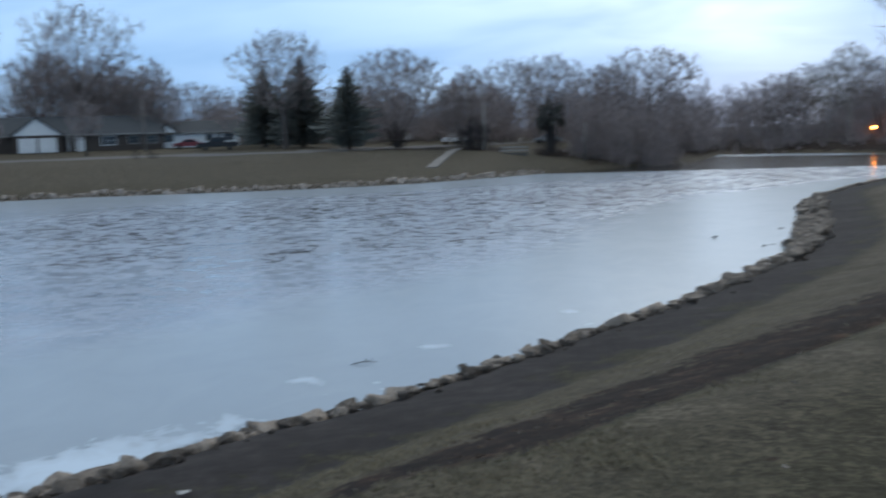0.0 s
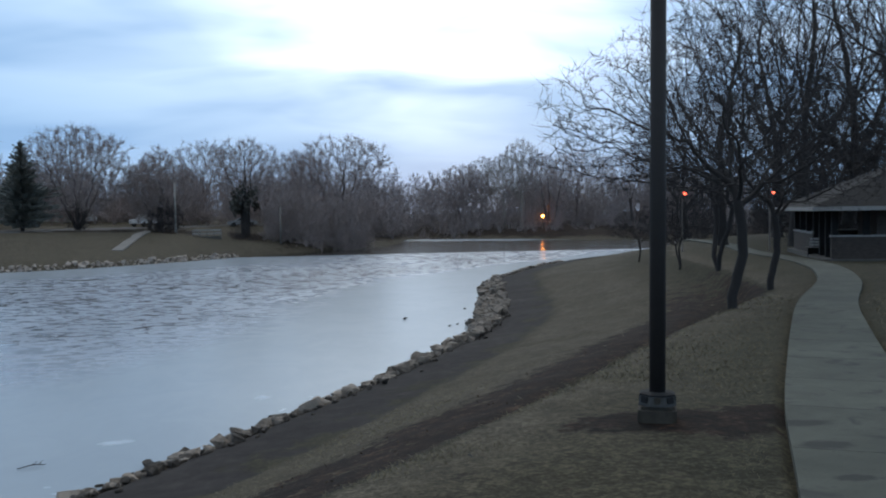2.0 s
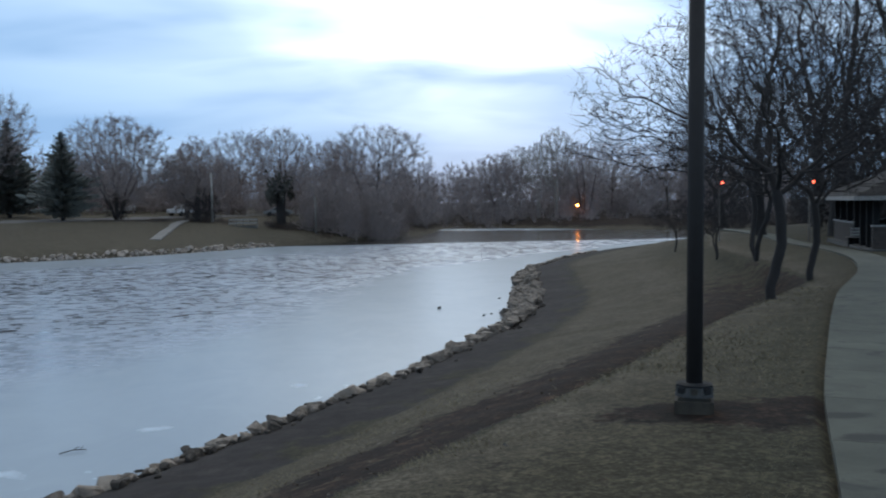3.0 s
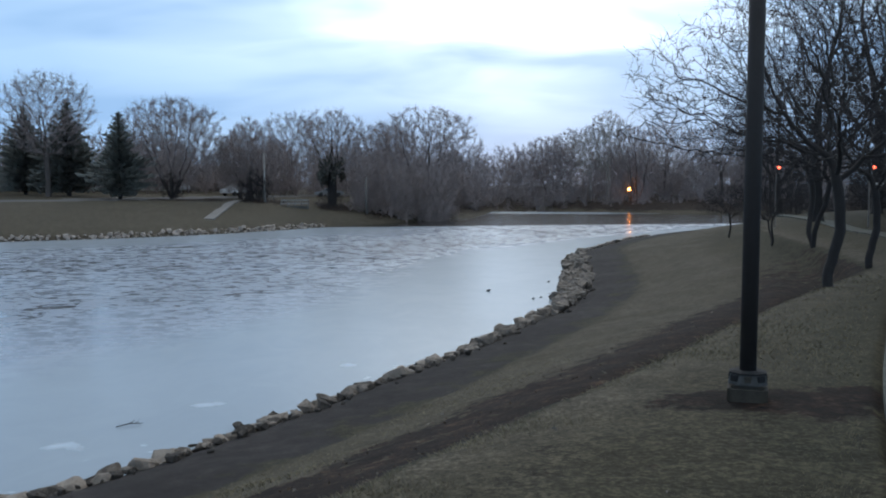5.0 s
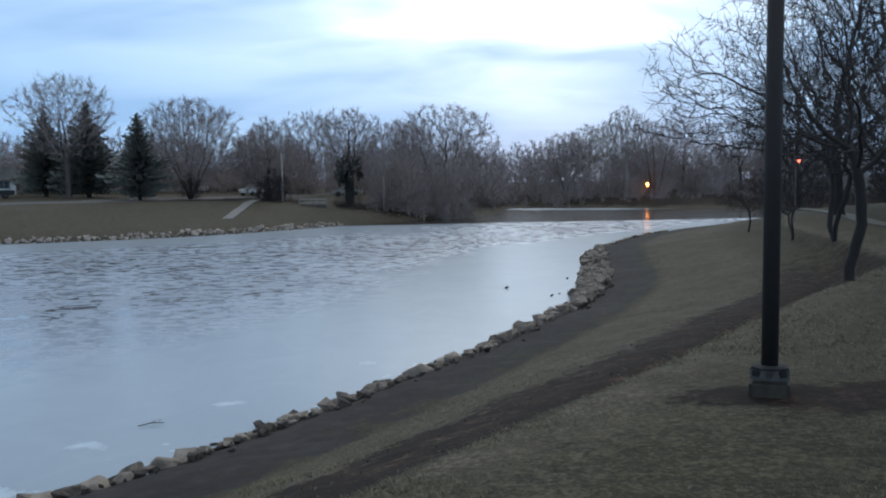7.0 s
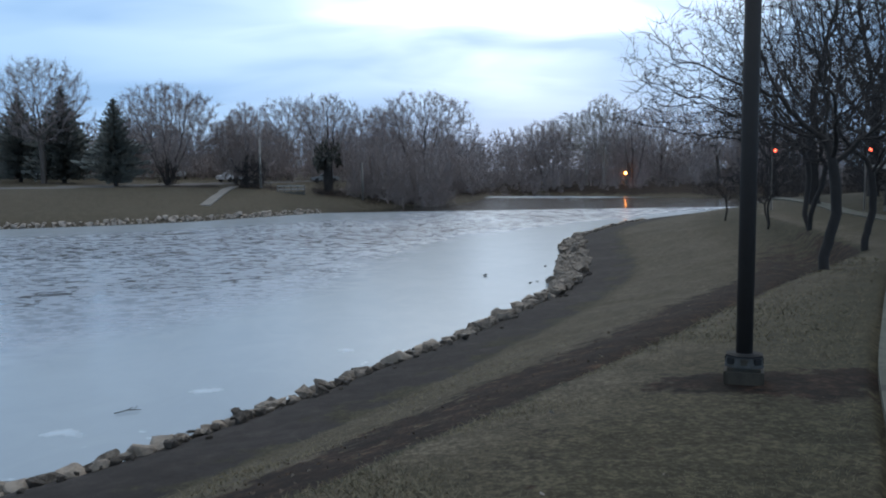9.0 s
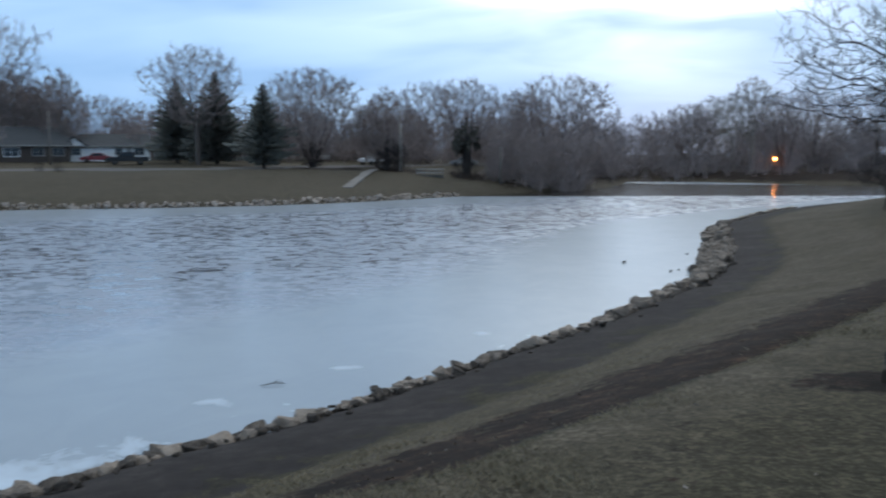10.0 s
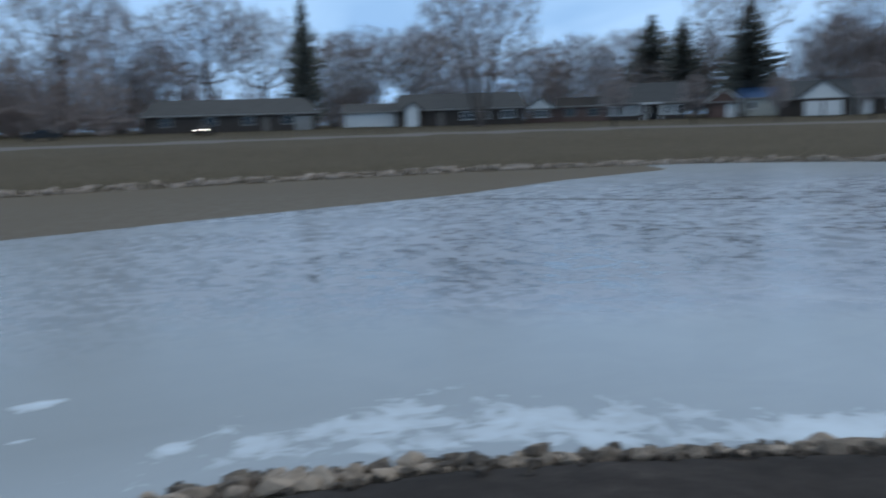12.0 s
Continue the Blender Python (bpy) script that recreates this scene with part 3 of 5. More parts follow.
# ---- trees ----
def skeleton(seed, h, profile, clear=0.2, forks=1, spots=900, step=0.4, kill=0.75, lift=0.1, jitter=0.15, lumps=0.2, lean=(0, 0), shell=0.4, flare=0.3, keep=0.55, most=5200):
    """Branches grown towards free room inside a crown's outline: places, and each one's parent."""
    rg = np.random.default_rng(seed)
    zs, rs = np.array([p[0] for p in profile]) * h, np.array([p[1] for p in profile])
    zz = rg.uniform(zs[0], zs[-1], spots * 6)
    zz = zz[rg.random(len(zz)) < (np.interp(zz, zs, rs) / rs.max()) ** 2][:spots]
    an = rg.uniform(0, 2 * math.pi, len(zz))
    ph = rg.uniform(0, 6.28, 4)
    lump = 1 + lumps * (np.sin(2 * an + ph[0]) * 0.4 + np.sin(3 * an + zz * 6 / h + ph[1]) * 0.4 + np.sin(5 * an - zz * 14 / h + ph[2]) * 0.5)
    rad = np.interp(zz, zs, rs) * lump * rg.random(len(zz)) ** shell
    goal = np.stack([rad * np.cos(an) + lean[0] * zz, rad * np.sin(an) + lean[1] * zz, zz], -1)
    P, parent, kids = [np.array((0.0, 0.0, -0.25))], [-1], [0]
    # the trunk, and its first stems where it forks low
    for k in range(forks):
        a = 6.283 * k / forks + ph[3]
        d = np.array((lean[0] + (flare * math.cos(a) if forks > 1 else 0), lean[1] + (flare * math.sin(a) if forks > 1 else 0), 1.0))
        at_, p, way = 0, P[0], d / np.linalg.norm(d)
        while p[2] < clear * h:
            d = d / np.linalg.norm(d)
            p = p + d * step
            P.append(p)
            parent.append(at_)
            kids[at_] += 1
            kids.append(0)
            at_ = len(P) - 1
            d = 0.75 * d / np.linalg.norm(d) + 0.25 * way + rg.normal(0, jitter * 0.35, 3) * (1, 1, 0.3)
    best_d, best_i = np.full(len(goal), 1e9), np.zeros(len(goal), int)
    fresh = list(range(len(P)))
    for _ in range(220):
        if not fresh or not len(goal):
            break
        f = np.array([P[i] for i in fresh])
        dd = np.linalg.norm(goal[:, None] - f[None], axis=2)
        j = dd.argmin(1)
        m = dd[np.arange(len(goal)), j]
        better = m < best_d
        best_d[better] = m[better]
        best_i[better] = np.array(fresh)[j[better]]
        alive = best_d > kill
        goal, best_d, best_i = goal[alive], best_d[alive], best_i[alive]
        if not len(goal) or len(P) > most:
            break
        fresh = []
        pull = goal - np.array(P)[best_i]
        pull /= np.linalg.norm(pull, axis=1)[:, None]
        acc = np.zeros((len(P), 3))
        np.add.at(acc, best_i, pull)
        for i in np.unique(best_i).tolist():
            if kids[i] > 2:
                best_d[best_i == i] = 1e8
                continue
            d = acc[i] / (np.linalg.norm(acc[i]) + 1e-6)
            if parent[i] >= 0:
                g = P[i] - P[parent[i]]
                d = d + keep * g / (np.linalg.norm(g) + 1e-6)
            d = d + (0, 0, lift) + rg.normal(0, jitter, 3)
            d /= np.linalg.norm(d) + 1e-6
            P.append(P[i] + d * step)
            parent.append(i)
            kids[i] += 1
            kids.append(0)
            fresh.append(len(P) - 1)
    return np.array(P), parent


def bare_tree(seed, trunk_r, tip_r=0.014, twigs=2, twig_len=0.7, sides=(7, 4, 3), ribbon=0.0, rise=0.25, bend=0.15, spread=0.6, leafy=4.5, even=0, broad=1.1, **k):
    """A bare tree as two lots of tapered limbs: trunk with main limbs, and crown of branches and twigs."""
    P, parent = skeleton(seed, **k)
    rg = np.random.default_rng(seed + 1)
    up_ = np.maximum(np.array(parent), 0)
    for _ in range(even):
        total, count = P + P[up_], np.full(len(P), 2.0)
        np.add.at(total, up_[1:], P[1:])
        np.add.at(count, up_[1:], 1.0)
        P = np.concatenate([P[:1], (total / count[:, None])[1:]])
    n = len(P)
    kids = [[] for _ in range(n)]
    ends = np.zeros(n)
    for i in range(n - 1, -1, -1):
        ends[i] = ends[i] or 1.0
        if parent[i] >= 0:
            kids[parent[i]].append(i)
            ends[parent[i]] += ends[i]
    power = math.log(ends[0]) / math.log(trunk_r / tip_r)
    R = tip_r * ends ** (1 / power)
    lots = {"trunk": ([], []), "crown": ([], [])}
    todo = [(None, 0)]
    while todo:
        stem, i = todo.pop()
        chain = [] if stem is None else [(P[stem], R[i])]
        while True:
            chain.append((P[i], R[i] * (1.4 if i == 0 else 1.0)))
            if not kids[i]:
                break
            main = max(kids[i], key=lambda c: ends[c])
            todo += [(i, c) for c in kids[i] if c != main]
            i = main
        if len(chain) < 2:
            continue
        thick = chain[0][1]
        V, F = lots["trunk" if thick > trunk_r * 0.24 else "crown"]
        flat = thick < ribbon
        ns = 2 if flat else sides[0] if thick > trunk_r * 0.5 else sides[1] if thick > trunk_r * 0.2 else sides[2]
        prev = None
        u = None
        for j, (p, r) in enumerate(chain):
            d = chain[min(j + 1, len(chain) - 1)][0] - chain[max(j - 1, 0)][0]
            d = d / (np.linalg.norm(d) + 1e-9)
            if u is None:
                u = np.cross(d, rg.normal(0, 1, 3))
            u = u - d * (u @ d)
            u /= np.linalg.norm(u) + 1e-9
            v = np.cross(d, u)
            ring = len(V)
            for q in range(ns):
                a = 2 * math.pi * q / ns
                V.append(tuple(p + (u * math.cos(a) + v * math.sin(a)) * r))
            if prev is not None:
                F += [(prev, prev + 1, ring + 1, ring)] if flat else [(prev + q, prev + (q + 1) % ns, ring + (q + 1) % ns, ring + q) for q in range(ns)]
            prev = ring
    # fine twigs at the ends, each a tapered sliver, kinked on trees close by
    V, F = lots["crown"]
    for i in range(1, n):
        if ends[i] > leafy:
            continue
        d0 = P[i] - P[parent[i]]
        d0 /= np.linalg.norm(d0)
        for _ in range(twigs):
            d = d0 * 0.8 + rg.normal(0, spread, 3) + (0, 0, rise)
            d /= np.linalg.norm(d)
            ln = twig_len * rg.uniform(0.4, 1.25)
            u = np.cross(d, rg.normal(0, 1, 3))
            u *= tip_r * broad / (np.linalg.norm(u) + 1e-9)
            b = len(V)
            if bend < 0.2:
                V += [tuple(P[i] - u), tuple(P[i] + u), tuple(P[i] + d * ln)]
                F.append((b, b + 1, b + 2))
                continue
            mid = P[i] + d * ln * 0.5
            end = mid + (d + rg.normal(0, bend, 3) + (0, 0, rise * 0.4)) * ln * 0.5
            V += [tuple(P[i] - u), tuple(P[i] + u), tuple(mid + u * 0.75), tuple(mid - u * 0.75), tuple(end)]
            F += [(b, b + 1, b + 2, b + 3), (b + 3, b + 2, b + 4)]
    return lots


def tree(name, seed, bark, twig, label, category="tree", group="", **k):
    root = thing(name, pose(0, 0, 0), label, category, group)
    lots = bare_tree(seed, **k)
    for key, mat in (("trunk", bark), ("crown", twig)):
        part_mesh(key, mesh_of(key, *lots[key], mat, True), root)
    return root


def spruce(name, seed, h, half, label, group="", full=1.3):
    """A conifer: tiers of drooping boughs, each a row of ragged needle sprays."""
    rnd = random.Random(seed)
    root = thing(name, pose(0, 0, 0), label, "conifer", group)
    part("trunk", tube(bmesh.new(), [(0, 0, -0.2), (0, 0, h * 0.5), (0, 0, h * 0.98)], [h * 0.020, h * 0.012, 0.02], 7), MAT_BARK_DARK, root)
    V, F = [], []
    z = h * 0.10
    while z < h * 0.99:
        k = z / h
        outline = min(1.0, (1 - k) * full) * min(1.0, 0.62 + (k - 0.10) * 2.6)
        reach = half * outline * (0.90 + 0.07 * math.sin(z * 4.3 + seed) + 0.08 * math.sin(z * 1.7 + seed)) + 0.10
        n = int(8 + 10 * (1 - k))
        turn = rnd.random() * 6.28
        for i in range(n):
            a = turn + 2 * math.pi * i / n + rnd.gauss(0, 0.14)
            zb = z + rnd.uniform(-0.02, 0.02) * h
            L = reach * rnd.choice((0.55, 0.75, 0.9, 1.0, 1.1, 1.32)) * (1 + 0.16 * math.sin(a * 2 + z * 0.8) + 0.10 * math.sin(a * 3 - z * 1.3))
            rise = 0.55 * k - 0.34 * (1 - k)
            c, s = math.cos(a), math.sin(a)
            sprays = max(3, int(L / 0.34))
            for j in range(sprays):
                f = (j + 0.7) / sprays
                px, pz = L * f, zb + L * rise * f + 0.14 * L * f * f
                small = min(1, 0.3 + 1.5 * (1 - k))
                wd, ln = (0.24 + 0.16 * (1 - f) * L * 0.4) * rnd.uniform(0.7, 1.35) * small, 0.40 * rnd.uniform(0.7, 1.4) * small
                for sgn in (-1, 1):
                    b = len(V)
                    ox, oy = px * c, px * s
                    tx, ty = -s * sgn, c * sgn
                    hang = 0.40 * small * rnd.uniform(0.3, 1.6)
                    V.append((ox, oy, pz + 0.05))
                    V.append((ox + c * ln + tx * wd * 0.35, oy + s * ln + ty * wd * 0.35, pz + 0.02))
                    V.append((ox + c * ln * 0.5 + tx * wd, oy + s * ln * 0.5 + ty * wd, pz - hang * 0.6))
                    V.append((ox - c * 0.1 + tx * wd * 0.6, oy - s * 0.1 + ty * wd * 0.6, pz - hang))
                    F.append((b, b + 1, b + 2))
                    F.append((b, b + 2, b + 3))
        z += h * 0.024 * (1.2 - 0.45 * k)
    part_mesh("crown", mesh_of("crown", V, F, MAT_NEEDLE), root)
    return root


def plant(model, m):
    """Stands the model itself at m the first time, and copies of it after that."""
    if model.get("planted"):
        return copy_thing(model, m @ Matrix.Diagonal((*model.scale, 1)).inverted())
    model["planted"] = True
    model.matrix_world = m
    return model


def put(ob, az, d, size=1.0, turn=0.0, wide=1.0):
    """The place of a thing on the ground, by heading and distance from the lawn's viewpoint."""
    x, y = at(az, d)
    return Matrix.Translation((x, y, height(x, y))) @ pose(0, 0, 0, 0, 0, turn) @ Matrix.Diagonal((size * wide, size * wide, size, 1))


# ---- the path and lamp on the near lawn ----
def lamp_post(az, d, lean=0.0):
    x, y = at(az, d)
    z = height(x, y)
    root = thing("lamp_post", Matrix.Translation((x, y, z)) @ pose(0, 0, 0, 0, lean, -az), "dark bronze steel lamp post bolted on a concrete footing", "lamp post", "park lamp posts")
    part("footing", boxbm(-0.165, -0.165, -0.3, 0.165, 0.165, 0.165, bevel=0.03), MAT_PEDESTAL, root, "mossy square concrete footing")
    skirt = tube(bmesh.new(), [(0, 0, 0.168), (0, 0, 0.182), (0, 0, 0.255)], [0.172, 0.172, 0.160], 8)
    bmesh.ops.rotate(skirt, verts=skirt.verts, cent=(0, 0, 0), matrix=Matrix.Rotation(radians(22.5), 3, "Z"))
    part("base_casting", skirt, MAT_CAST, root, "pale cast octagonal base skirt")
    rim = tube(bmesh.new(), [(0, 0, 0.256), (0, 0, 0.270), (0, 0, 0.282)], [0.164, 0.164, 0.120], 8)
    bmesh.ops.rotate(rim, verts=rim.verts, cent=(0, 0, 0), matrix=Matrix.Rotation(radians(22.5), 3, "Z"))
    part("base_rim", rim, MAT_BLACK, root, "dark metal rim")
    for k in range(8):
        slot = boxbm(-0.044, 0.130, 0.188, 0.044, 0.1630, 0.253, bevel=0.008) if k % 2 else boxbm(-0.030, 0.130, 0.190, 0.030, 0.1590, 0.250, bevel=0.006)
        bmesh.ops.rotate(slot, verts=slot.verts, cent=(0, 0, 0), matrix=Matrix.Rotation(radians(45 * k), 3, "Z"))
        part("bolt_slot" if k % 2 else "panel", slot, MAT_BLACK if k % 2 else MAT_BLACK if k in (2, 6) else MAT_PEDESTAL, root, "black bolt slot" if k % 2 else "grey inset panel")
    part("pole", tube(bmesh.new(), [(0, 0, 0.178), (0, 0, 2.2), (0, 0, 4.15)], [0.070, 0.069, 0.067], 24), MAT_POLE, root, smooth=True)
    part("luminaire", boxbm(-0.2, -0.2, 4.15, 0.2, 0.2, 4.45, bevel=0.03), MAT_POLE, root)
    part("lens", boxbm(-0.16, -0.16, 4.12, 0.16, 0.16, 4.148), MAT_GLASS, root, "unlit glass lens")
    return root


post = lamp_post(18.9, 8.15, 0.4)
for az, d in ((32.3, 28.9), (47.0, 24.0)):
    x, y = at(az, d)
    copy_thing(post, Matrix.Translation((x, y, height(x, y))))



def footpath():
    root = thing("footpath", pose(0, 0, 0), "winding pale concrete footpath with worn stained slabs", "footpath", kind="structure")
    run, slab, last = 0.0, [], None
    half = 0.58
    strips = []
    for i, (x, y) in enumerate(WALK):
        a, b = WALK[max(i - 1, 0)], WALK[min(i + 1, len(WALK) - 1)]
        n = Vector((b[1] - a[1], -(b[0] - a[0]), 0)).normalized()
        if i:
            run += math.dist(WALK[i - 1], (x, y))
        slab.append((x, y, n))
        if run > 1.45 or i == len(WALK) - 1:
            strips.append(slab)
            slab, run = [(x, y, n)], 0.0
    for s in strips:
        if len(s) < 2:
            continue
        bm = bmesh.new()
        rows = []
        for j, (x, y, n) in enumerate(s):
            t = Vector((-n.y, n.x, 0))
            cut = 0.004 if j == 0 else -0.004 if j == len(s) - 1 else 0.0
            z = float(terrace(np.array(x), np.array(y))) + 0.02
            c = Vector((x, y, z)) + t * cut
            rows.append([bm.verts.new(c - n * half + Vector((0, 0, -0.14))), bm.verts.new(c - n * half), bm.verts.new(c + n * half), bm.verts.new(c + n * half + Vector((0, 0, -0.14)))])
        for p, q in zip(rows, rows[1:]):
            for k in range(4):
                bm.faces.new((p[k], p[(k + 1) % 4], q[(k + 1) % 4], q[k]))
        bm.faces.new(rows[0])
        bm.faces.new(rows[-1][::-1])
        bmesh.ops.recalc_face_normals(bm, faces=bm.faces)
        part("slab", bm, MAT_PATH, root)


footpath()


# ---- park shelter ----
def shelter(az, d, turn):
    x, y = at(az, d)
    root = thing("park_shelter", Matrix.Translation((x, y, height(x, y))) @ pose(0, 0, 0, 0, 0, turn), "open brick park shelter with a brown shingled hip roof", "shelter")
    W_, D_ = 14.0, 12.0
    part("floor_slab", boxbm(-0.3, -0.3, -0.4, W_ + 0.3, D_ + 0.3, 0.06), MAT_CONCRETE, root)
    bm = bmesh.new()
    o, e, r = 0.9, 2.32, 5.3
    c = [bm.verts.new(p) for p in ((-o, -o, e), (W_ + o, -o, e), (W_ + o, D_ + o, e), (-o, D_ + o, e))]
    t = [bm.verts.new(p) for p in ((D_ / 2, D_ / 2, r), (W_ - D_ / 2, D_ / 2, r))]
    for f in ((c[0], c[1], t[1], t[0]), (c[1], c[2], t[1]), (c[2], c[3], t[0], t[1]), (c[3], c[0], t[0]), (c[3], c[2], c[1], c[0])):
        bm.faces.new(f)
    bmesh.ops.recalc_face_normals(bm, faces=bm.faces)
    part("roof", bm, MAT_SHINGLE_BROWN, root)
    for a in ((-o, -o, W_ + o, -o + 0.05), (-o, D_ + o - 0.05, W_ + o, D_ + o), (-o, -o + 0.05, -o + 0.05, D_ + o - 0.05), (W_ + o - 0.05, -o + 0.05, W_ + o, D_ + o - 0.05)):
        part("fascia", boxbm(a[0], a[1], e - 0.16, a[2], a[3], e + 0.02), MAT_TRIM, root, "pale weathered fascia board")
    for a in ((0, 0, 9.4, 0.3), (0, 5.2, 0.3, D_), (W_ - 0.3, 0.3, W_, D_), (0.3, D_ - 0.3, W_ - 0.3, D_)):
        part("wall", boxbm(a[0], a[1], 0, a[2], a[3], 1.02), MAT_BRICK_DARK, root, "low dark brick wall")
        part("wall_cap", boxbm(a[0] - 0.04, a[1] - 0.04, 1.022, a[2] + 0.04, a[3] + 0.04, 1.10), MAT_TRIM, root, "pale stone cap")
    for px, py in ((0.02, 0.02), (1.3, 0.02), (0.02, 1.6), (0.02, 3.3), (0.02, 5.0), (0.02, 7.3), (0.02, 9.6), (0.02, 11.7), (9.2, 0.03), (13.7, 0.02), (13.7, 6), (13.7, 11.7), (9.8, 11.7), (6.5, 11.7), (3.3, 11.7)):
        part("post", boxbm(px, py, 0.061, px + 0.26, py + 0.26, 2.318), MAT_BLACK, root)
    part("store_room", boxbm(1.9, 0.35, 0.061, 8.6, 4.5, 2.31), MAT_BRICK_DARK, root, "brick store room")
    part("notice_board", boxbm(2.5, 0.28, 1.35, 3.05, 0.348, 2.0), MAT_WHITE, root, "white notice board")
    return root


SHELTER_TURN = -19.3
shelter(28.65, 43.0, SHELTER_TURN)


def park_bench(az, d, turn):
    x, y = at(az, d)
    root = thing("park_bench", Matrix.Translation((x, y, height(x, y) + 0.02)) @ pose(0, 0, 0, 0, 0, turn), "slatted grey park bench before the shelter wall", "bench")
    for k in range(3):
        part("back_slat", boxbm(-0.9, 0.24 + 0.03 * k, 0.50 + 0.14 * k, 0.9, 0.28 + 0.03 * k, 0.60 + 0.14 * k, bevel=0.008), MAT_TRIM, root, "pale slat")
    for k in range(4):
        part("seat_slat", boxbm(-0.9, -0.24 + 0.12 * k, 0.42, 0.9, -0.14 + 0.12 * k, 0.46, bevel=0.008), MAT_WOOD, root)
    for s in (-0.75, 0.72):
        part("leg", prism([(s, -0.02), (s + 0.05, -0.02), (s + 0.05, 0.42), (s, 0.42)], -0.22, 0.22), MAT_BLACK, root)
        part("back_post", boxbm(s, 0.30, 0.0, s + 0.05, 0.345, 0.95), MAT_BLACK, root)


park_bench(28.3, 47.2, SHELTER_TURN - 35)

# ---- stones along the water ----
def stone_mesh(seed, flat=0.7, worn=True):
    """An angular broken block."""
    rnd = random.Random(seed)
    bm = bmesh.new()
    for _ in range(15):
        d = Vector((rnd.uniform(-1, 1), rnd.uniform(-1, 1), rnd.uniform(-1, 1)))
        d /= max(abs(d.x), abs(d.y), abs(d.z))
        bm.verts.new(Vector((d.x * 0.5, d.y * 0.5, d.z * 0.5 * flat)) * rnd.uniform(0.72, 1.0))
    hull = bmesh.ops.convex_hull(bm, input=bm.verts)
    bmesh.ops.delete(bm, geom=list({v for v in hull["geom_interior"] if isinstance(v, bmesh.types.BMVert)}), context="VERTS")
    if worn:
        bmesh.ops.subdivide_edges(bm, edges=list(bm.edges), cuts=1, use_grid_fill=True)
        bmesh.ops.smooth_vert(bm, verts=list(bm.verts), factor=0.16, use_axis_x=True, use_axis_y=True, use_axis_z=True)
        for v in bm.verts:
            v.co *= 1.04 * rnd.uniform(0.92, 1.06)
    me = bpy.data.meshes.new("stone")
    bm.to_mesh(me)
    bm.free()
    me.polygons.foreach_set("use_smooth", [False] * len(me.polygons))
    me.materials.append(MAT_STONE)
    return me


STONES = [stone_mesh(s, f) for s, f in ((1, 0.7), (2, 0.85), (3, 0.6), (4, 0.75), (5, 0.9), (6, 0.65), (7, 0.8), (8, 0.7))]

FAR_STONES = [stone_mesh(20 + s, 0.75, False) for s in range(8)]


def riprap(line, start, end, rows, spacing, size, rnd, toward=1):
    """Stones strewn along a line between two distances along it, in rows up the bank."""
    along = 0.0
    pts = []
    for a, b in zip(line, line[1:]):
        L = math.dist(a, b)
        pts.append((along, L, a, b))
        along += L
    for r in range(rows):
        s = start + rnd.random() * spacing
        while s < end:
            for s0, L, a, b in pts:
                if s0 <= s < s0 + L:
                    u = (s - s0) / L
                    n = ((b[1] - a[1]) / L * toward, -(b[0] - a[0]) / L * toward)
                    off = 0.12 + r * size * 0.8 + rnd.gauss(0, size * 0.22)
                    x, y = a[0] + (b[0] - a[0]) * u + n[0] * off, a[1] + (b[1] - a[1]) * u + n[1] * off
                    k = size * min(1.7, math.exp(rnd.gauss(-0.05, 0.42)))
                    yield x, y, k, rnd.random() * 360, rnd.gauss(0, 14), rnd.gauss(0, 14), rnd.randrange(len(STONES))
                    break
            s += spacing * rnd.uniform(0.6, 1.35)


def near_stones():
    rnd = random.Random(21)
    root = thing("stone_edging", pose(0, 0, 0), "broken limestone blocks along the water's edge", "stone edging", kind="structure")
    spots = list(riprap(NEAR, 54, 150, 4, 0.28, 0.34, rnd))
    far_spots = [s for s in spots if s[1] > 26]
    spots = [s for s in spots if s[1] <= 26]
    zs = survey(np.array([s[0] for s in spots]), np.array([s[1] for s in spots]))["z"]
    for (x, y, k, a, b, c, i), z in zip(spots, zs):
        part_mesh("stone", STONES[i], root, Matrix.Translation((x, y, max(z, WATER - 0.05) + k * 0.12)) @ pose(0, 0, 0, b, c, a) @ Matrix.Diagonal((k, k * 0.8, k * 0.85, 1)))
    spots = far_spots + list(riprap(NEAR, 94, 128, 4, 0.66, 0.44, rnd))
    rubble = [(x + rnd.gauss(0.0, 0.2), y + rnd.gauss(0.0, 0.2), k * rnd.uniform(0.22, 0.6), a, b, c, i) for x, y, k, a, b, c, i in riprap(NEAR, 54, 110, 5, 0.22, 0.34, rnd)]
    scatter("rubble", rubble, "small broken stones between the larger blocks")
    scatter("riprap_bank", spots, "pile of broken limestone on the bend of the bank")


def scatter(name, spots, label, mat=None):
    V, F = [], []
    zs = survey(np.array([s[0] for s in spots]), np.array([s[1] for s in spots]))["z"]
    base = []
    for me in FAR_STONES:
        base.append(([v.co.copy() for v in me.vertices], [tuple(p.vertices) for p in me.polygons]))
    for (x, y, k, a, b, c, i), z in zip(spots, zs):
        m = Matrix.Translation((x, y, max(z, WATER - 0.05) + k * 0.2)) @ pose(0, 0, 0, b, c, a) @ Matrix.Diagonal((k, k * 0.8, k * 0.85, 1))
        n = len(V)
        vs, fs = base[i]
        V += [tuple(m @ v) for v in vs]
        F += [tuple(n + q for q in f) for f in fs]
    tagged(new(name, mesh_of(name, V, F, mat or MAT_STONE)), label, "stones", kind="stuff")


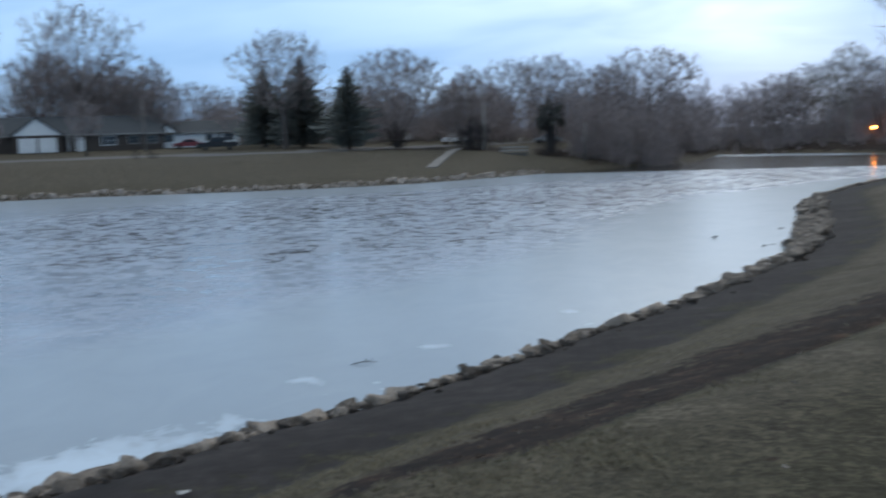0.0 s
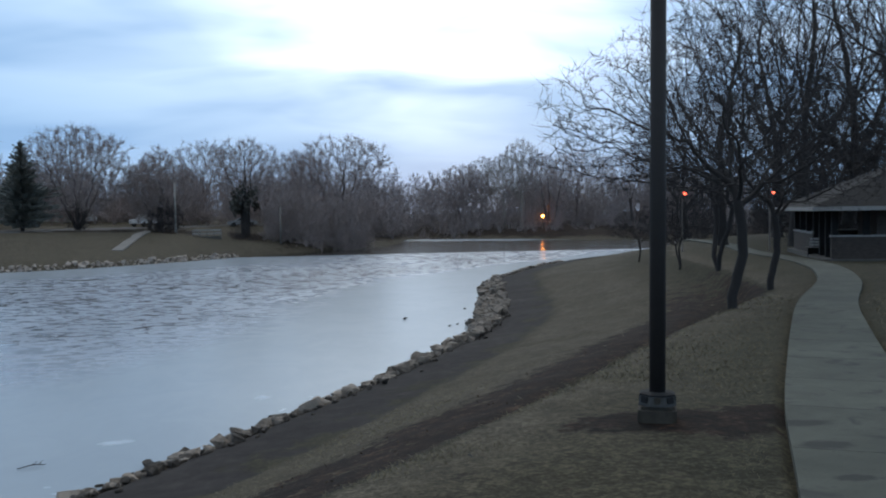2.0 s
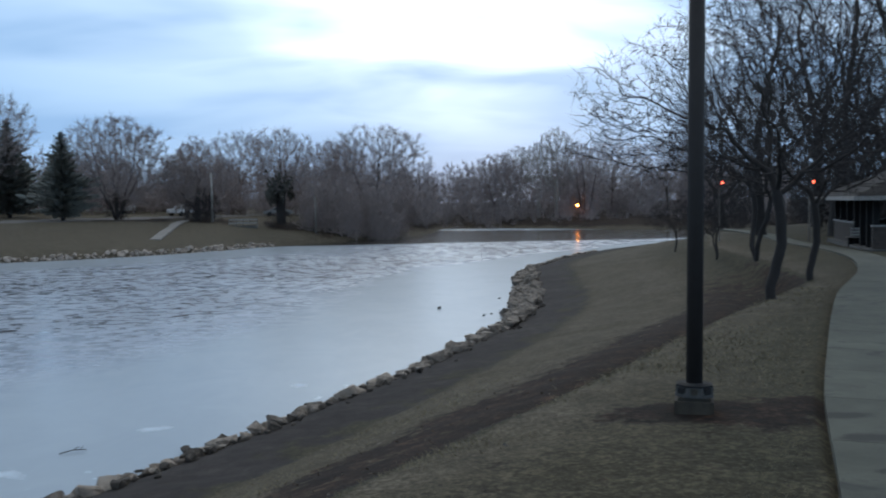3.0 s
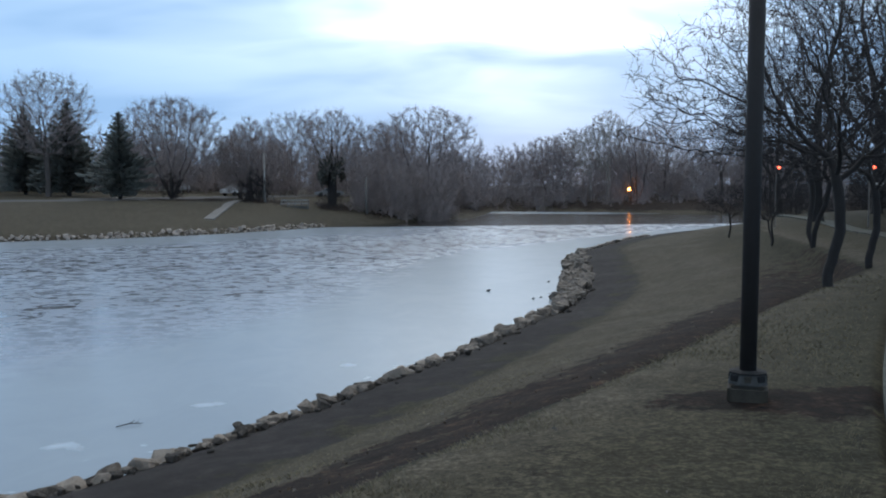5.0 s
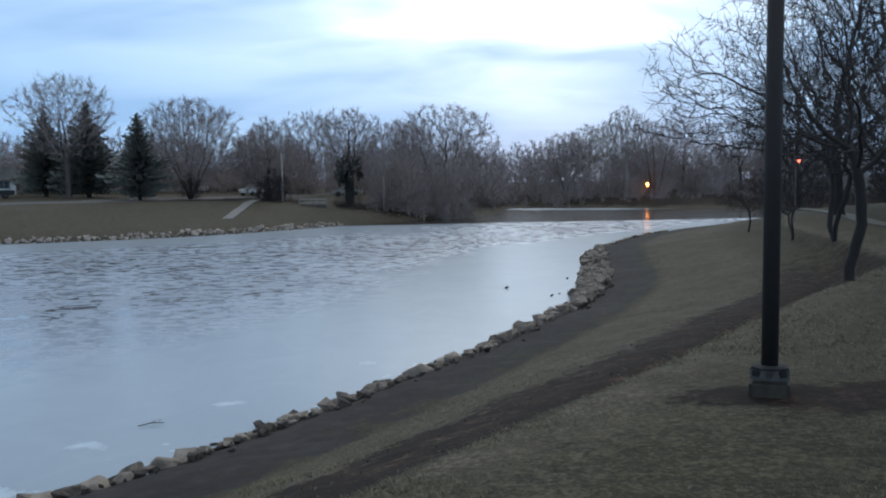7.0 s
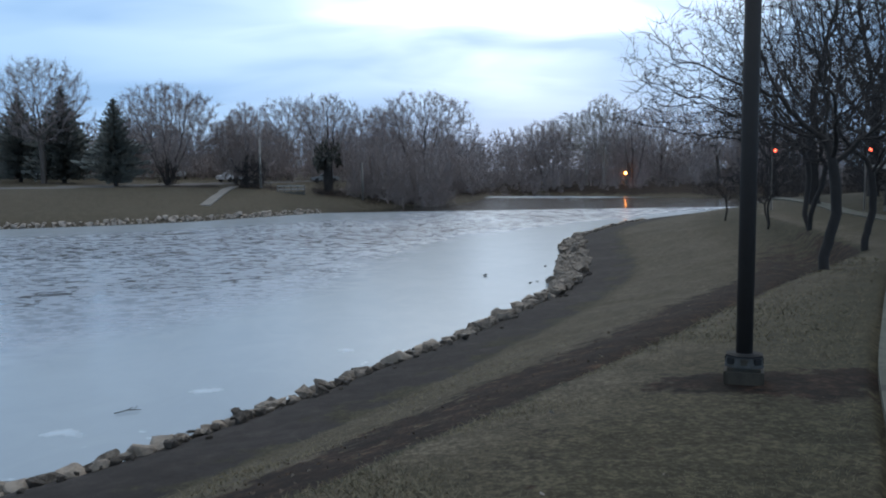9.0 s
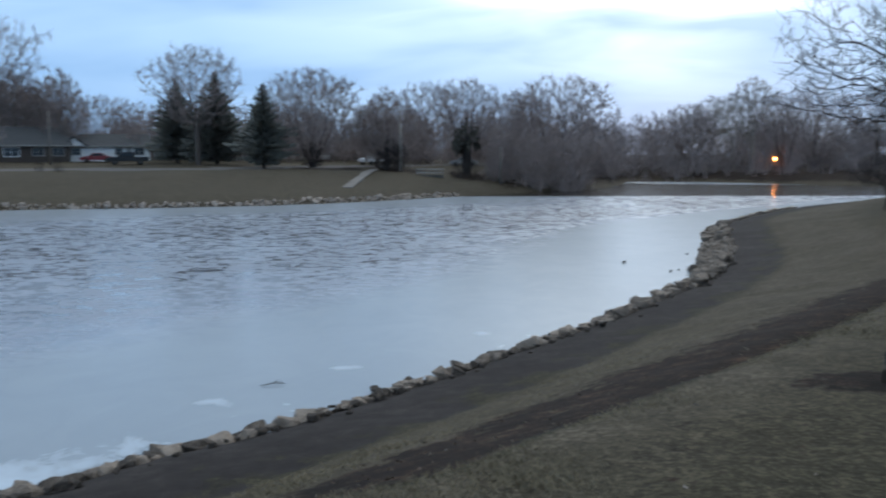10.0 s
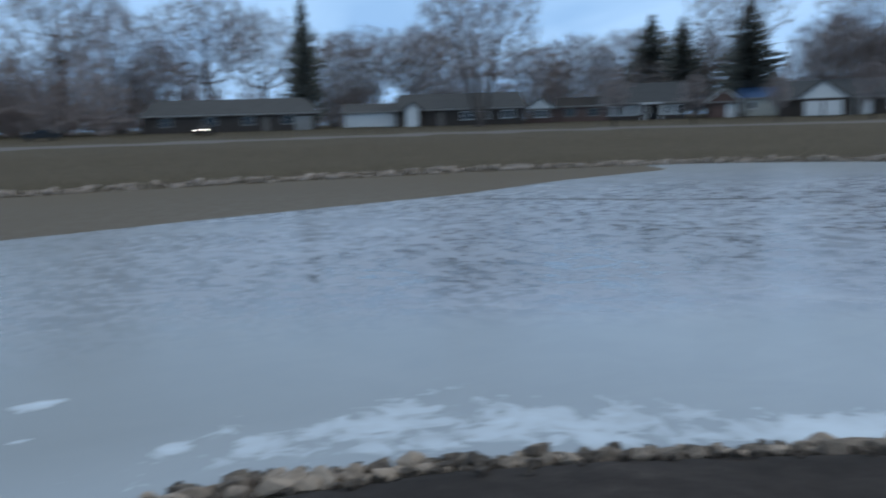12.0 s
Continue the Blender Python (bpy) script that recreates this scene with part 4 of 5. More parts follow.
near_stones()
rnd_far = random.Random(8)
far_line = [p for p in FAR if p[1] < 112]
scatter("far_riprap", list(riprap(far_line, 30, 260, 3, 0.72, 0.44, rnd_far, toward=-1)), "pale limestone blocks at the foot of the far bank", MAT_FARSTONE)


# ---- houses on the far bank ----
def window(root, x0, z0, x1, z1, y, trim=MAT_WHITE, shutters=False):
    f = part("window", boxbm(x0 - 0.09, y - 0.06, z0 - 0.09, x1 + 0.09, y - 0.004, z1 + 0.09), trim, root)
    cols = max(1, round((x1 - x0) / 0.9))
    w = (x1 - x0) / cols
    for k in range(cols):
        part("pane", boxbm(x0 + k * w + 0.04, y - 0.075, z0 + 0.03, x0 + (k + 1) * w - 0.04, y - 0.062, (z0 + z1) / 2 - 0.02), MAT_GLASS, f)
        part("pane", boxbm(x0 + k * w + 0.04, y - 0.075, (z0 + z1) / 2 + 0.02, x0 + (k + 1) * w - 0.04, y - 0.062, z1 - 0.03), MAT_GLASS, f)
    if shutters:
        for a in (x0 - 0.55, x1 + 0.12):
            part("shutter", boxbm(a, y - 0.05, z0 - 0.05, a + 0.43, y - 0.004, z1 + 0.05), MAT_WHITE, root, "white shutter")


def garage_door(root, x0, x1, h, y, mat=MAT_WHITE):
    d = part("garage_door", boxbm(x0, y - 0.05, 0.0, x1, y - 0.004, h), mat, root, "white panelled garage door")
    for k in range(4):
        part("panel", boxbm(x0 + 0.08, y - 0.07, 0.06 + k * h / 4, x1 - 0.08, y - 0.052, (k + 1) * h / 4 - 0.04), mat, d)


def house(name, az, d, w, dep, wall, roof, wall_mat, roof_mat, label, turn=None, hip=0.0):
    """A low house: its front wall runs along local x, centred, facing the river."""
    x, y = at(az, d)
    z = height(x, y)
    root = thing(name, Matrix.Translation((x, y, z)) @ pose(0, 0, 0, 0, 0, -az if turn is None else turn), label, "house", "houses on the far bank")
    part("wall", boxbm(-w / 2, 0, -1.2, w / 2, dep, wall), wall_mat, root)
    bm = bmesh.new()
    o = 0.5
    e = [bm.verts.new(p) for p in ((-w / 2 - o, -o, wall), (w / 2 + o, -o, wall), (w / 2 + o, dep + o, wall), (-w / 2 - o, dep + o, wall))]
    t = [bm.verts.new(p) for p in ((-w / 2 - o + hip, dep / 2, wall + roof), (w / 2 + o - hip, dep / 2, wall + roof))]
    for f in ((e[0], e[1], t[1], t[0]), (e[2], e[3], t[0], t[1]), (e[1], e[2], t[1]), (e[3], e[0], t[0]), (e[3], e[2], e[1], e[0])):
        bm.faces.new(f)
    bmesh.ops.recalc_face_normals(bm, faces=bm.faces)
    part("roof", bm, roof_mat, root)
    part("fascia", boxbm(-w / 2 - o, -o - 0.04, wall - 0.18, w / 2 + o, -o + 0.0, wall + 0.02), MAT_TRIM, root)
    return root


def gable(root, x0, x1, wall, rise, y, mat, roof_mat, deep=5.0):
    part("front_gable", prism([(x0, wall), (x1, wall), ((x0 + x1) / 2, wall + rise)], y, y + deep), mat, root, "gable end over the front")
    for s, a in ((-1, x0), (1, x1)):
        m = (x0 + x1) / 2
        part("gable_roof", prism([(a + s * 0.35, wall - 0.16), (m, wall + rise + 0.04), (m, wall + rise + 0.2), (a + s * 0.45, wall + 0.04)], y - 0.3, y + deep), roof_mat, root)


def chimney(root, x, y, z0, z1):
    part("chimney", boxbm(x - 0.4, y - 0.3, z0, x + 0.4, y + 0.3, z1, bevel=0.03), MAT_BRICK, root)


# long low brown house at the upstream end
h = house("ranch_house", -72.6, 143, 26, 9, 2.6, 2.4, MAT_BRICK_DARK, MAT_SHINGLE, "long low dark brick ranch house with grey roof", hip=2.0)
for a in (-10.5, -4, 1.5, 7.5):
    window(h, a, 1.0, a + 1.8, 2.2, 0, MAT_TRIM)
part("door", boxbm(4.6, -0.05, 0, 5.6, -0.004, 2.1), MAT_WOOD, h)
garage_door(h, 9.4, 12.2, 2.1, 0, MAT_TRIM)
chimney(h, -3, 5.5, 3.5, 5.8)

h = house("bungalow", -58.6, 147, 20.5, 8.5, 2.6, 2.6, MAT_BRICK_DARK, MAT_SHINGLE, "brick bungalow with pale garage wing and grey roof", hip=0.6)
gable(h, -8.8, -6.4, 2.6, 1.1, -1.6, MAT_WHITE, MAT_SHINGLE, 5.0)
part("entry", boxbm(-8.6, -1.6, -0.6, -6.6, -0.004, 2.598), MAT_WHITE, h, "white projecting entry bay")
window(h, 0.2, 0.9, 4.6, 2.1, 0)
window(h, 6.6, 1.0, 8.6, 2.1, 0)
part("door", boxbm(-3.6, -0.05, 0, -2.6, -0.004, 2.1), MAT_WOOD, h)

h = house("white_garage", -64.1, 150, 8.5, 7, 2.4, 1.4, MAT_WHITE, MAT_SHINGLE, "low white garage beside a bungalow", hip=0.3)
garage_door(h, -3.6, -0.6, 2.1, 0, MAT_WHITE)
garage_door(h, 0.4, 3.4, 2.1, 0, MAT_WHITE)

h = house("white_cottage", -53.6, 150, 4.4, 7, 2.3, 0.4, MAT_BRICK, MAT_SHINGLE, "small white-gabled cottage with brick walls")
gable(h, -2.3, 2.3, 2.3, 1.5, -0.35, MAT_WHITE, MAT_SHINGLE, 7.2)
window(h, -1.2, 0.9, 1.2, 1.9, 0)

h = house("brick_house", -51.1, 152, 8.2, 8, 2.5, 1.5, MAT_BRICK, MAT_SHINGLE_BROWN, "small red brick house with brown roof", hip=0.5)
window(h, -2.8, 0.9, -1.0, 2.0, 0, MAT_TRIM)
window(h, 1.0, 0.9, 2.8, 2.0, 0, MAT_TRIM)

h = house("shuttered_house", -47.4, 152, 13.6, 8.5, 2.7, 3.3, MAT_BRICK_DARK, MAT_SHINGLE, "dark brick house with white shutters and columned porch", hip=0.0)
for a in (-6.0, -4.2, -2.2, 3.4, 5.0):
    window(h, a, 0.8, a + 0.9, 2.2, 0, shutters=a in (-6.0, -2.2, 3.4))
part("porch_roof", boxbm(-0.3, -1.9, 2.45, 3.0, -0.004, 2.7), MAT_WHITE, h, "flat white porch roof")
for a in (-0.1, 0.7, 2.7):
    part("porch_column", tube(bmesh.new(), [(a, -1.7, -0.5), (a, -1.7, 2.44)], [0.1, 0.09], 10), MAT_WHITE, h, "white column")
part("door", boxbm(1.1, -0.05, 0, 2.1, -0.004, 2.1), MAT_BLACK, h)

h = house("brick_garage", -42.7, 153, 4.6, 6, 2.5, 0.4, MAT_BRICK, MAT_SHINGLE_BROWN, "red brick garage with a white door")
gable(h, -2.4, 2.4, 2.5, 1.9, -0.35, MAT_BRICK, MAT_WHITE, 6.4)
garage_door(h, 0.3, 1.9, 2.1, 0)
h = house("blue_roof_house", -40.6, 156, 6.6, 7, 2.9, 1.7, MAT_CREAM, MAT_SHINGLE_BLUE, "cream sided house with a blue roof", hip=0.0)
window(h, -1.9, 1.2, -0.9, 2.2, 0)
window(h, 1.9, 1.3, 2.4, 1.9, 0)

h = house("double_garage_house", -35.0, 150, 24.5, 9.5, 2.55, 2.9, MAT_BRICK_DARK, MAT_SHINGLE, "brick house with white-gabled double garage and columned porch", hip=0.5)
part("garage_wing", boxbm(-9.0, -2.2, -0.8, -2.6, -0.004, 2.55), MAT_BRICK_DARK, h)
gable(h, -9.2, -2.4, 2.55, 2.5, -2.25, MAT_WHITE, MAT_SHINGLE, 7.0)
garage_door(h, -8.4, -5.95, 2.15, -2.2)
garage_door(h, -5.65, -3.2, 2.15, -2.2)
for a in (-1.6, -0.6, 0.9):
    part("porch_column", tube(bmesh.new(), [(a, -0.42, -0.5), (a, -0.42, 2.54)], [0.11, 0.10], 10), MAT_WHITE, h, "white column")
part("door", boxbm(-0.3, -0.05, 0, 0.7, -0.004, 2.1), MAT_WHITE, h)
window(h, 3.1, 0.9, 5.2, 2.2, 0)
window(h, 7.0, 1.0, 8.6, 2.1, 0, MAT_TRIM)
window(h, 9.8, 1.0, 11.4, 2.1, 0, MAT_TRIM)
chimney(h, -5, 5.5, 3.8, 6.0)

h = house("white_house", -28.3, 152, 12.6, 8, 2.4, 1.9, MAT_WHITE, MAT_SHINGLE, "long white sided house with a grey roof", hip=0.3)
window(h, -5.2, 1.0, -3.9, 2.0, 0, MAT_TRIM)
window(h, 1.2, 1.0, 2.2, 2.0, 0, MAT_TRIM)
window(h, 4.0, 1.0, 5.4, 2.0, 0, MAT_TRIM)
gable(h, -6.3, -3.2, 2.4, 1.2, -0.8, MAT_WHITE, MAT_SHINGLE, 4.0)
part("door", boxbm(2.8, -0.05, 0, 3.6, -0.004, 2.1), MAT_TRIM, h)

h = house("white_bungalow", -20.6, 172, 12, 8, 2.4, 1.6, MAT_WHITE, MAT_SHINGLE, "white bungalow half hidden behind spruces", hip=0.4)
window(h, -4, 0.9, -2.4, 2.0, 0, MAT_TRIM)
window(h, 1.4, 0.9, 3.0, 2.0, 0, MAT_TRIM)
h = house("white_porch_house", -17.6, 172, 9, 8, 2.4, 1.5, MAT_CREAM, MAT_SHINGLE, "low pale house with a porch", hip=0.4)
window(h, -3, 0.9, -1.4, 2.0, 0)
window(h, 0.8, 0.9, 2.6, 2.0, 0)
h = house("tan_house", -14.3, 176, 8.5, 8, 2.6, 1.4, MAT_WOOD, MAT_SHINGLE_BROWN, "tan brick house behind the road", hip=0.5)
window(h, -2.6, 1.2, -0.6, 2.2, 0)
window(h, 1.2, 1.0, 2.6, 2.1, 0)
for az, d, w in ((14.2, 235, 9), (15.6, 240, 7)):
    h = house("far_white_house", az, d, w, 7, 2.6, 1.8, MAT_WHITE, MAT_SHINGLE, "small white house beyond the woods", hip=0.3)
    window(h, -1.6, 1.0, -0.2, 2.0, 0)


# ---- parked cars ----
def car(name, az, d, turn, paint, label, style="sedan", lit=False):
    x, y = at(az, d)
    root = thing(name, Matrix.Translation((x, y, height(x, y) + 0.02)) @ pose(0, 0, 0, 0, 0, turn), label, "car", "parked cars")
    L, Wd = {"sedan": (4.6, 1.8), "suv": (4.7, 1.9), "pickup": (5.6, 2.0)}[style]
    lower = {"sedan": [(-L / 2, 0.35), (-L / 2, 0.80), (-L / 2 + 0.9, 0.92), (L / 2 - 0.7, 0.95), (L / 2, 0.85), (L / 2, 0.35)],
             "suv": [(-L / 2, 0.4), (-L / 2, 0.95), (-L / 2 + 1.1, 1.08), (L / 2, 1.08), (L / 2, 0.4)],
             "pickup": [(-L / 2, 0.45), (-L / 2, 1.0), (-L / 2 + 1.3, 1.12), (L / 2, 1.12), (L / 2, 0.5)]}[style]
    cab = {"sedan": [(-1.15, 0.92), (-0.5, 1.40), (0.75, 1.42), (1.5, 0.95)],
           "suv": [(-1.1, 1.08), (-0.5, 1.68), (2.0, 1.70), (2.28, 1.08)],
           "pickup": [(-1.35, 1.12), (-0.75, 1.78), (0.85, 1.80), (1.0, 1.12)]}[style]
    bm = prism(lower, -Wd / 2, Wd / 2)
    bmesh.ops.bevel(bm, geom=list(bm.edges), offset=0.06, segments=2, affect="EDGES")
    part("body", bm, paint, root)
    bm = prism(cab, -Wd / 2 + 0.12, Wd / 2 - 0.12)
    bmesh.ops.bevel(bm, geom=list(bm.edges), offset=0.06, segments=2, affect="EDGES")
    part("cab", bm, paint, root)
    zs = [p[1] for p in cab]
    lo, hi = min(zs) + 0.1, max(zs) - 0.12
    for s in (-1, 1):
        part("side_window", prism([(cab[0][0] + 0.38, lo), (cab[1][0] + 0.12, hi), (cab[2][0] - 0.1, hi), (cab[3][0] - 0.35, lo)], s * (Wd / 2 - 0.118), s * (Wd / 2 - 0.10)), MAT_GLASS, root)
        for wx in (-L * 0.31, L * 0.30):
            r = 0.33 if style == "sedan" else 0.38
            whl = part("wheel", tube(bmesh.new(), [(wx, s * (Wd / 2 - 0.20), r), (wx, s * (Wd / 2 + 0.02), r)], [r, r], 18), MAT_RUBBER, root)
            part("rim", tube(bmesh.new(), [(wx, s * (Wd / 2 + 0.021), r), (wx, s * (Wd / 2 + 0.035), r)], [r * 0.6, r * 0.55], 14), MAT_CAST, whl)
    for y0 in (-Wd / 2 + 0.15, Wd / 2 - 0.5):
        part("headlight", boxbm(-L / 2 - 0.02, y0, 0.62, -L / 2 + 0.05, y0 + 0.35, 0.78, bevel=0.02), MAT_WINLIT if lit else MAT_TRIM, root)
    return root


car("pickup_truck", -27.2, 136, 30, MAT_CAR_BLACK, "black pickup truck parked beside the river road", "pickup")
car("car", -28.9, 146, 25, MAT_CAR_RED, "red car parked before a white house")
car("pickup_truck", -12.5, 146, 64, MAT_CAR_WHITE, "white pickup truck parked beside the road", "pickup")
car("car", -15.6, 160, 105, MAT_CAR_WHITE, "white car parked across the road", "suv")
car("car", -23.0, 150, 25, MAT_CAR_WHITE, "white car parked between the spruces", "suv")
car("car", -24.1, 154, 15, MAT_CAR_SILVER, "silver car parked near spruces")
car("car", -74.2, 131, 150, MAT_CAR_BLACK, "dark car with lit headlamps before the long brown house", lit=True)
car("car", -83.3, 128, 80, MAT_CAR_BLACK, "dark car parked by the road")
car("car", -6.9, 150, 15, MAT_CAR_SILVER, "silver car behind the ivy-clad tree")


# ---- far bank furniture: steps down the bank, a railing, poles and lamps ----
def bank_path():
    p0, p1 = Vector((*at(-14.2, 105.5), 0)), Vector((*at(-12.4, 129), 0))
    bm = bmesh.new()
    side = (p1 - p0).cross(Vector((0, 0, 1))).normalized() * 0.6
    rows = []
    for k in range(15):
        c = p0.lerp(p1, k / 14)
        z = height(c.x, c.y) + 0.09
        rows.append([bm.verts.new((*(c + side * s).xy, z + dz)) for s, dz in ((-1, -0.5), (-1, 0), (1, 0), (1, -0.5))])
    for a, b in zip(rows, rows[1:]):
        for k in range(4):
            bm.faces.new((a[k], a[(k + 1) % 4], b[(k + 1) % 4], b[k]))
    bm.faces.new(rows[0])
    bm.faces.new(rows[-1][::-1])
    bmesh.ops.recalc_face_normals(bm, faces=bm.faces)
    root = thing("boat_ramp", pose(0, 0, 0), "narrow pale concrete ramp down the grassy bank", "ramp", kind="structure")
    part("slab", bm, MAT_RAMP, root)


bank_path()


def railing(az, d, w, turn):
    x, y = at(az, d)
    root = thing("guard_rail", Matrix.Translation((x, y, height(x, y))) @ pose(0, 0, 0, 0, 0, turn), "pale concrete and rail barrier at the end of a road", "railing")
    for k in range(5):
        a = -w / 2 + w * k / 4
        part("rail_post", boxbm(a - 0.08, -0.08, -0.3, a + 0.08, 0.08, 1.05), MAT_WOOD, root)
    for z in (0.45, 0.9):
        part("rail", boxbm(-w / 2, -0.13, z, w / 2, -0.082, z + 0.16), MAT_TRIM, root)
    part("kerb", boxbm(-w / 2, -0.30, -0.35, w / 2, -0.132, 0.22), MAT_CONCRETE, root)


railing(-9.0, 124, 3.6, 5)


def utility_pole(az, d, hgt, mat, label, arm=True):
    x, y = at(az, d)
    root = thing("utility_pole", Matrix.Translation((x, y, height(x, y))), label, "pole", "utility poles")
    part("pole", tube(bmesh.new(), [(0, 0, -0.3), (0, 0, hgt)], [0.17, 0.11], 10), mat, root, smooth=True)
    if arm:
        part("crossarm", boxbm(-1.1, -0.06, hgt - 0.9, 1.1, 0.06, hgt - 0.75), mat, root)
    return root


utility_pole(-31.4, 139, 7.4, MAT_WOOD, "grey wooden utility pole beside the road", False)
utility_pole(-10.83, 127, 6.6, MAT_BARK_PALE, "pale pole with a street lamp beside the road", False)


utility_pole(-4.58, 125, 5.0, MAT_WOOD, "slender grey wooden pole standing before the thicket", False)


def street_lamp(az, d, hz, glow_mat, label, r=0.22, mast=5.0):
    x, y = at(az, d)
    g = height(x, y)
    root = thing("street_lamp", Matrix.Translation((x, y, g)), label, "street lamp", "lit street lamps")
    part("pole", tube(bmesh.new(), [(0, 0, -0.3), (0, 0, hz - g + mast)], [0.12 if mast > 1 else 0.05, 0.09 if mast > 1 else 0.04], 10), MAT_WOOD, root)
    part("arm", tube(bmesh.new(), [(0, 0, hz - g + 0.35), (0, -0.5, hz - g + 0.3)], [0.05, 0.05], 8), MAT_BLACK, root)
    bm = bmesh.new()
    bmesh.ops.create_icosphere(bm, subdivisions=2, radius=r, matrix=Matrix.Translation((0, -0.5, hz - g)))
    part("lamp", bm, glow_mat, root, "glowing orange lamp")


street_lamp(11.74, 184, 0.75, MAT_SODIUM, "street lamp glowing orange above the river bank", 0.24)
street_lamp(20.26, 58, 2.61, MAT_REDLAMP, "red signal lamp seen between trees", 0.08, 0.4)
street_lamp(25.27, 56, 2.53, MAT_REDLAMP, "red signal lamp behind the shelter", 0.08, 0.4)


# ---- trees and woods ----
FARTREE = dict(trunk_r=0.40, tip_r=0.011, twigs=5, twig_len=1.15, leafy=12, even=5, broad=1.8, ribbon=0.034, shell=0.5, step=0.45, kill=0.6, keep=0.9, spread=0.7, jitter=0.06, lift=0.22, sides=(6, 4, 3), most=4600)
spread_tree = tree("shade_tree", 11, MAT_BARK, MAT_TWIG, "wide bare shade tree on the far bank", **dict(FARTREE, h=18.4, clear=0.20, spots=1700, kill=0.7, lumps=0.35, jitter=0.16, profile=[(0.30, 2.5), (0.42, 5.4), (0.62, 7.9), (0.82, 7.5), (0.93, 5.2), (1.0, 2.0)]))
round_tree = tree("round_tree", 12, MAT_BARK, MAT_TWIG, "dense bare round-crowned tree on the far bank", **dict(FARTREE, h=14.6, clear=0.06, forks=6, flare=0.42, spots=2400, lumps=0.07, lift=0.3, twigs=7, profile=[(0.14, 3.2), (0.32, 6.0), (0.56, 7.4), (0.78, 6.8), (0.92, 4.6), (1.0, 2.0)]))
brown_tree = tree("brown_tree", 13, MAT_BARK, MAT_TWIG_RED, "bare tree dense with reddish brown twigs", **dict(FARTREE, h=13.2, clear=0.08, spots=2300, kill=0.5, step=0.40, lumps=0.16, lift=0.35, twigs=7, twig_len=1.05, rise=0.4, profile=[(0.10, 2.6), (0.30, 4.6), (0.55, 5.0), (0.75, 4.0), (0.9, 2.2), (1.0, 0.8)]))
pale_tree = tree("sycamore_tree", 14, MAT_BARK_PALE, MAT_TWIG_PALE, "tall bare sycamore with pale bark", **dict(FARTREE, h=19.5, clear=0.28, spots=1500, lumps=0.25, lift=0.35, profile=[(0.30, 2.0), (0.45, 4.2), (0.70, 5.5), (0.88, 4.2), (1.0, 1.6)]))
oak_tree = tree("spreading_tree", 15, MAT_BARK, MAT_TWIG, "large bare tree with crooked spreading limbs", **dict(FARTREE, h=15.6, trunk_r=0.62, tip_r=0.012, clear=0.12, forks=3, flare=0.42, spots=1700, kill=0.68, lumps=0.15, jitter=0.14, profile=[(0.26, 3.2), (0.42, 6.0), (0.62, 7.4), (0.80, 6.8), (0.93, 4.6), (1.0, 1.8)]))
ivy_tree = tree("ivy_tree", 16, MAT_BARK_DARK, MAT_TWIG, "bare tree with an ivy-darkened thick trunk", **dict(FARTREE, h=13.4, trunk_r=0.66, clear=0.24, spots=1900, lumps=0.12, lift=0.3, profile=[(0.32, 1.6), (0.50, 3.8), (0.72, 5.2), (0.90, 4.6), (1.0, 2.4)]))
ri = random.Random(4)
iv, ifc = [], []
stems = [v.co.copy() for v in ivy_tree.children[0].data.vertices if v.co.z < 7.0 and math.hypot(v.co.x, v.co.y) < 1.9]
for k in range(2600):
    hz = 6.8 * ri.random() ** 1.1
    c0 = min(stems, key=lambda v: abs(v.z - hz) + 1.2 * ri.random()) + Vector((ri.gauss(0, 0.20), ri.gauss(0, 0.20), ri.gauss(0, 0.35)))
    e1, e2 = (Vector((ri.gauss(0, 1), ri.gauss(0, 1), ri.gauss(0, 1))).normalized() * 0.20 for _ in range(2))
    n0 = len(iv)
    iv += [tuple(c0 - e1), tuple(c0 + e2), tuple(c0 + e1), tuple(c0 - e2)]
    ifc.append((n0, n0 + 1, n0 + 2, n0 + 3))
part_mesh("ivy", mesh_of("ivy", iv, ifc, MAT_IVY), ivy_tree, label="dark ivy leaves round the trunk")
spruce_tall = spruce("spruce", 17, 13.5, 3.7, "dark green spruce on the far lawn", "spruces")
spruce_slim = spruce("spruce", 18, 20.0, 3.6, "tall narrow dark conifer behind the houses", "spruces", full=1.15)

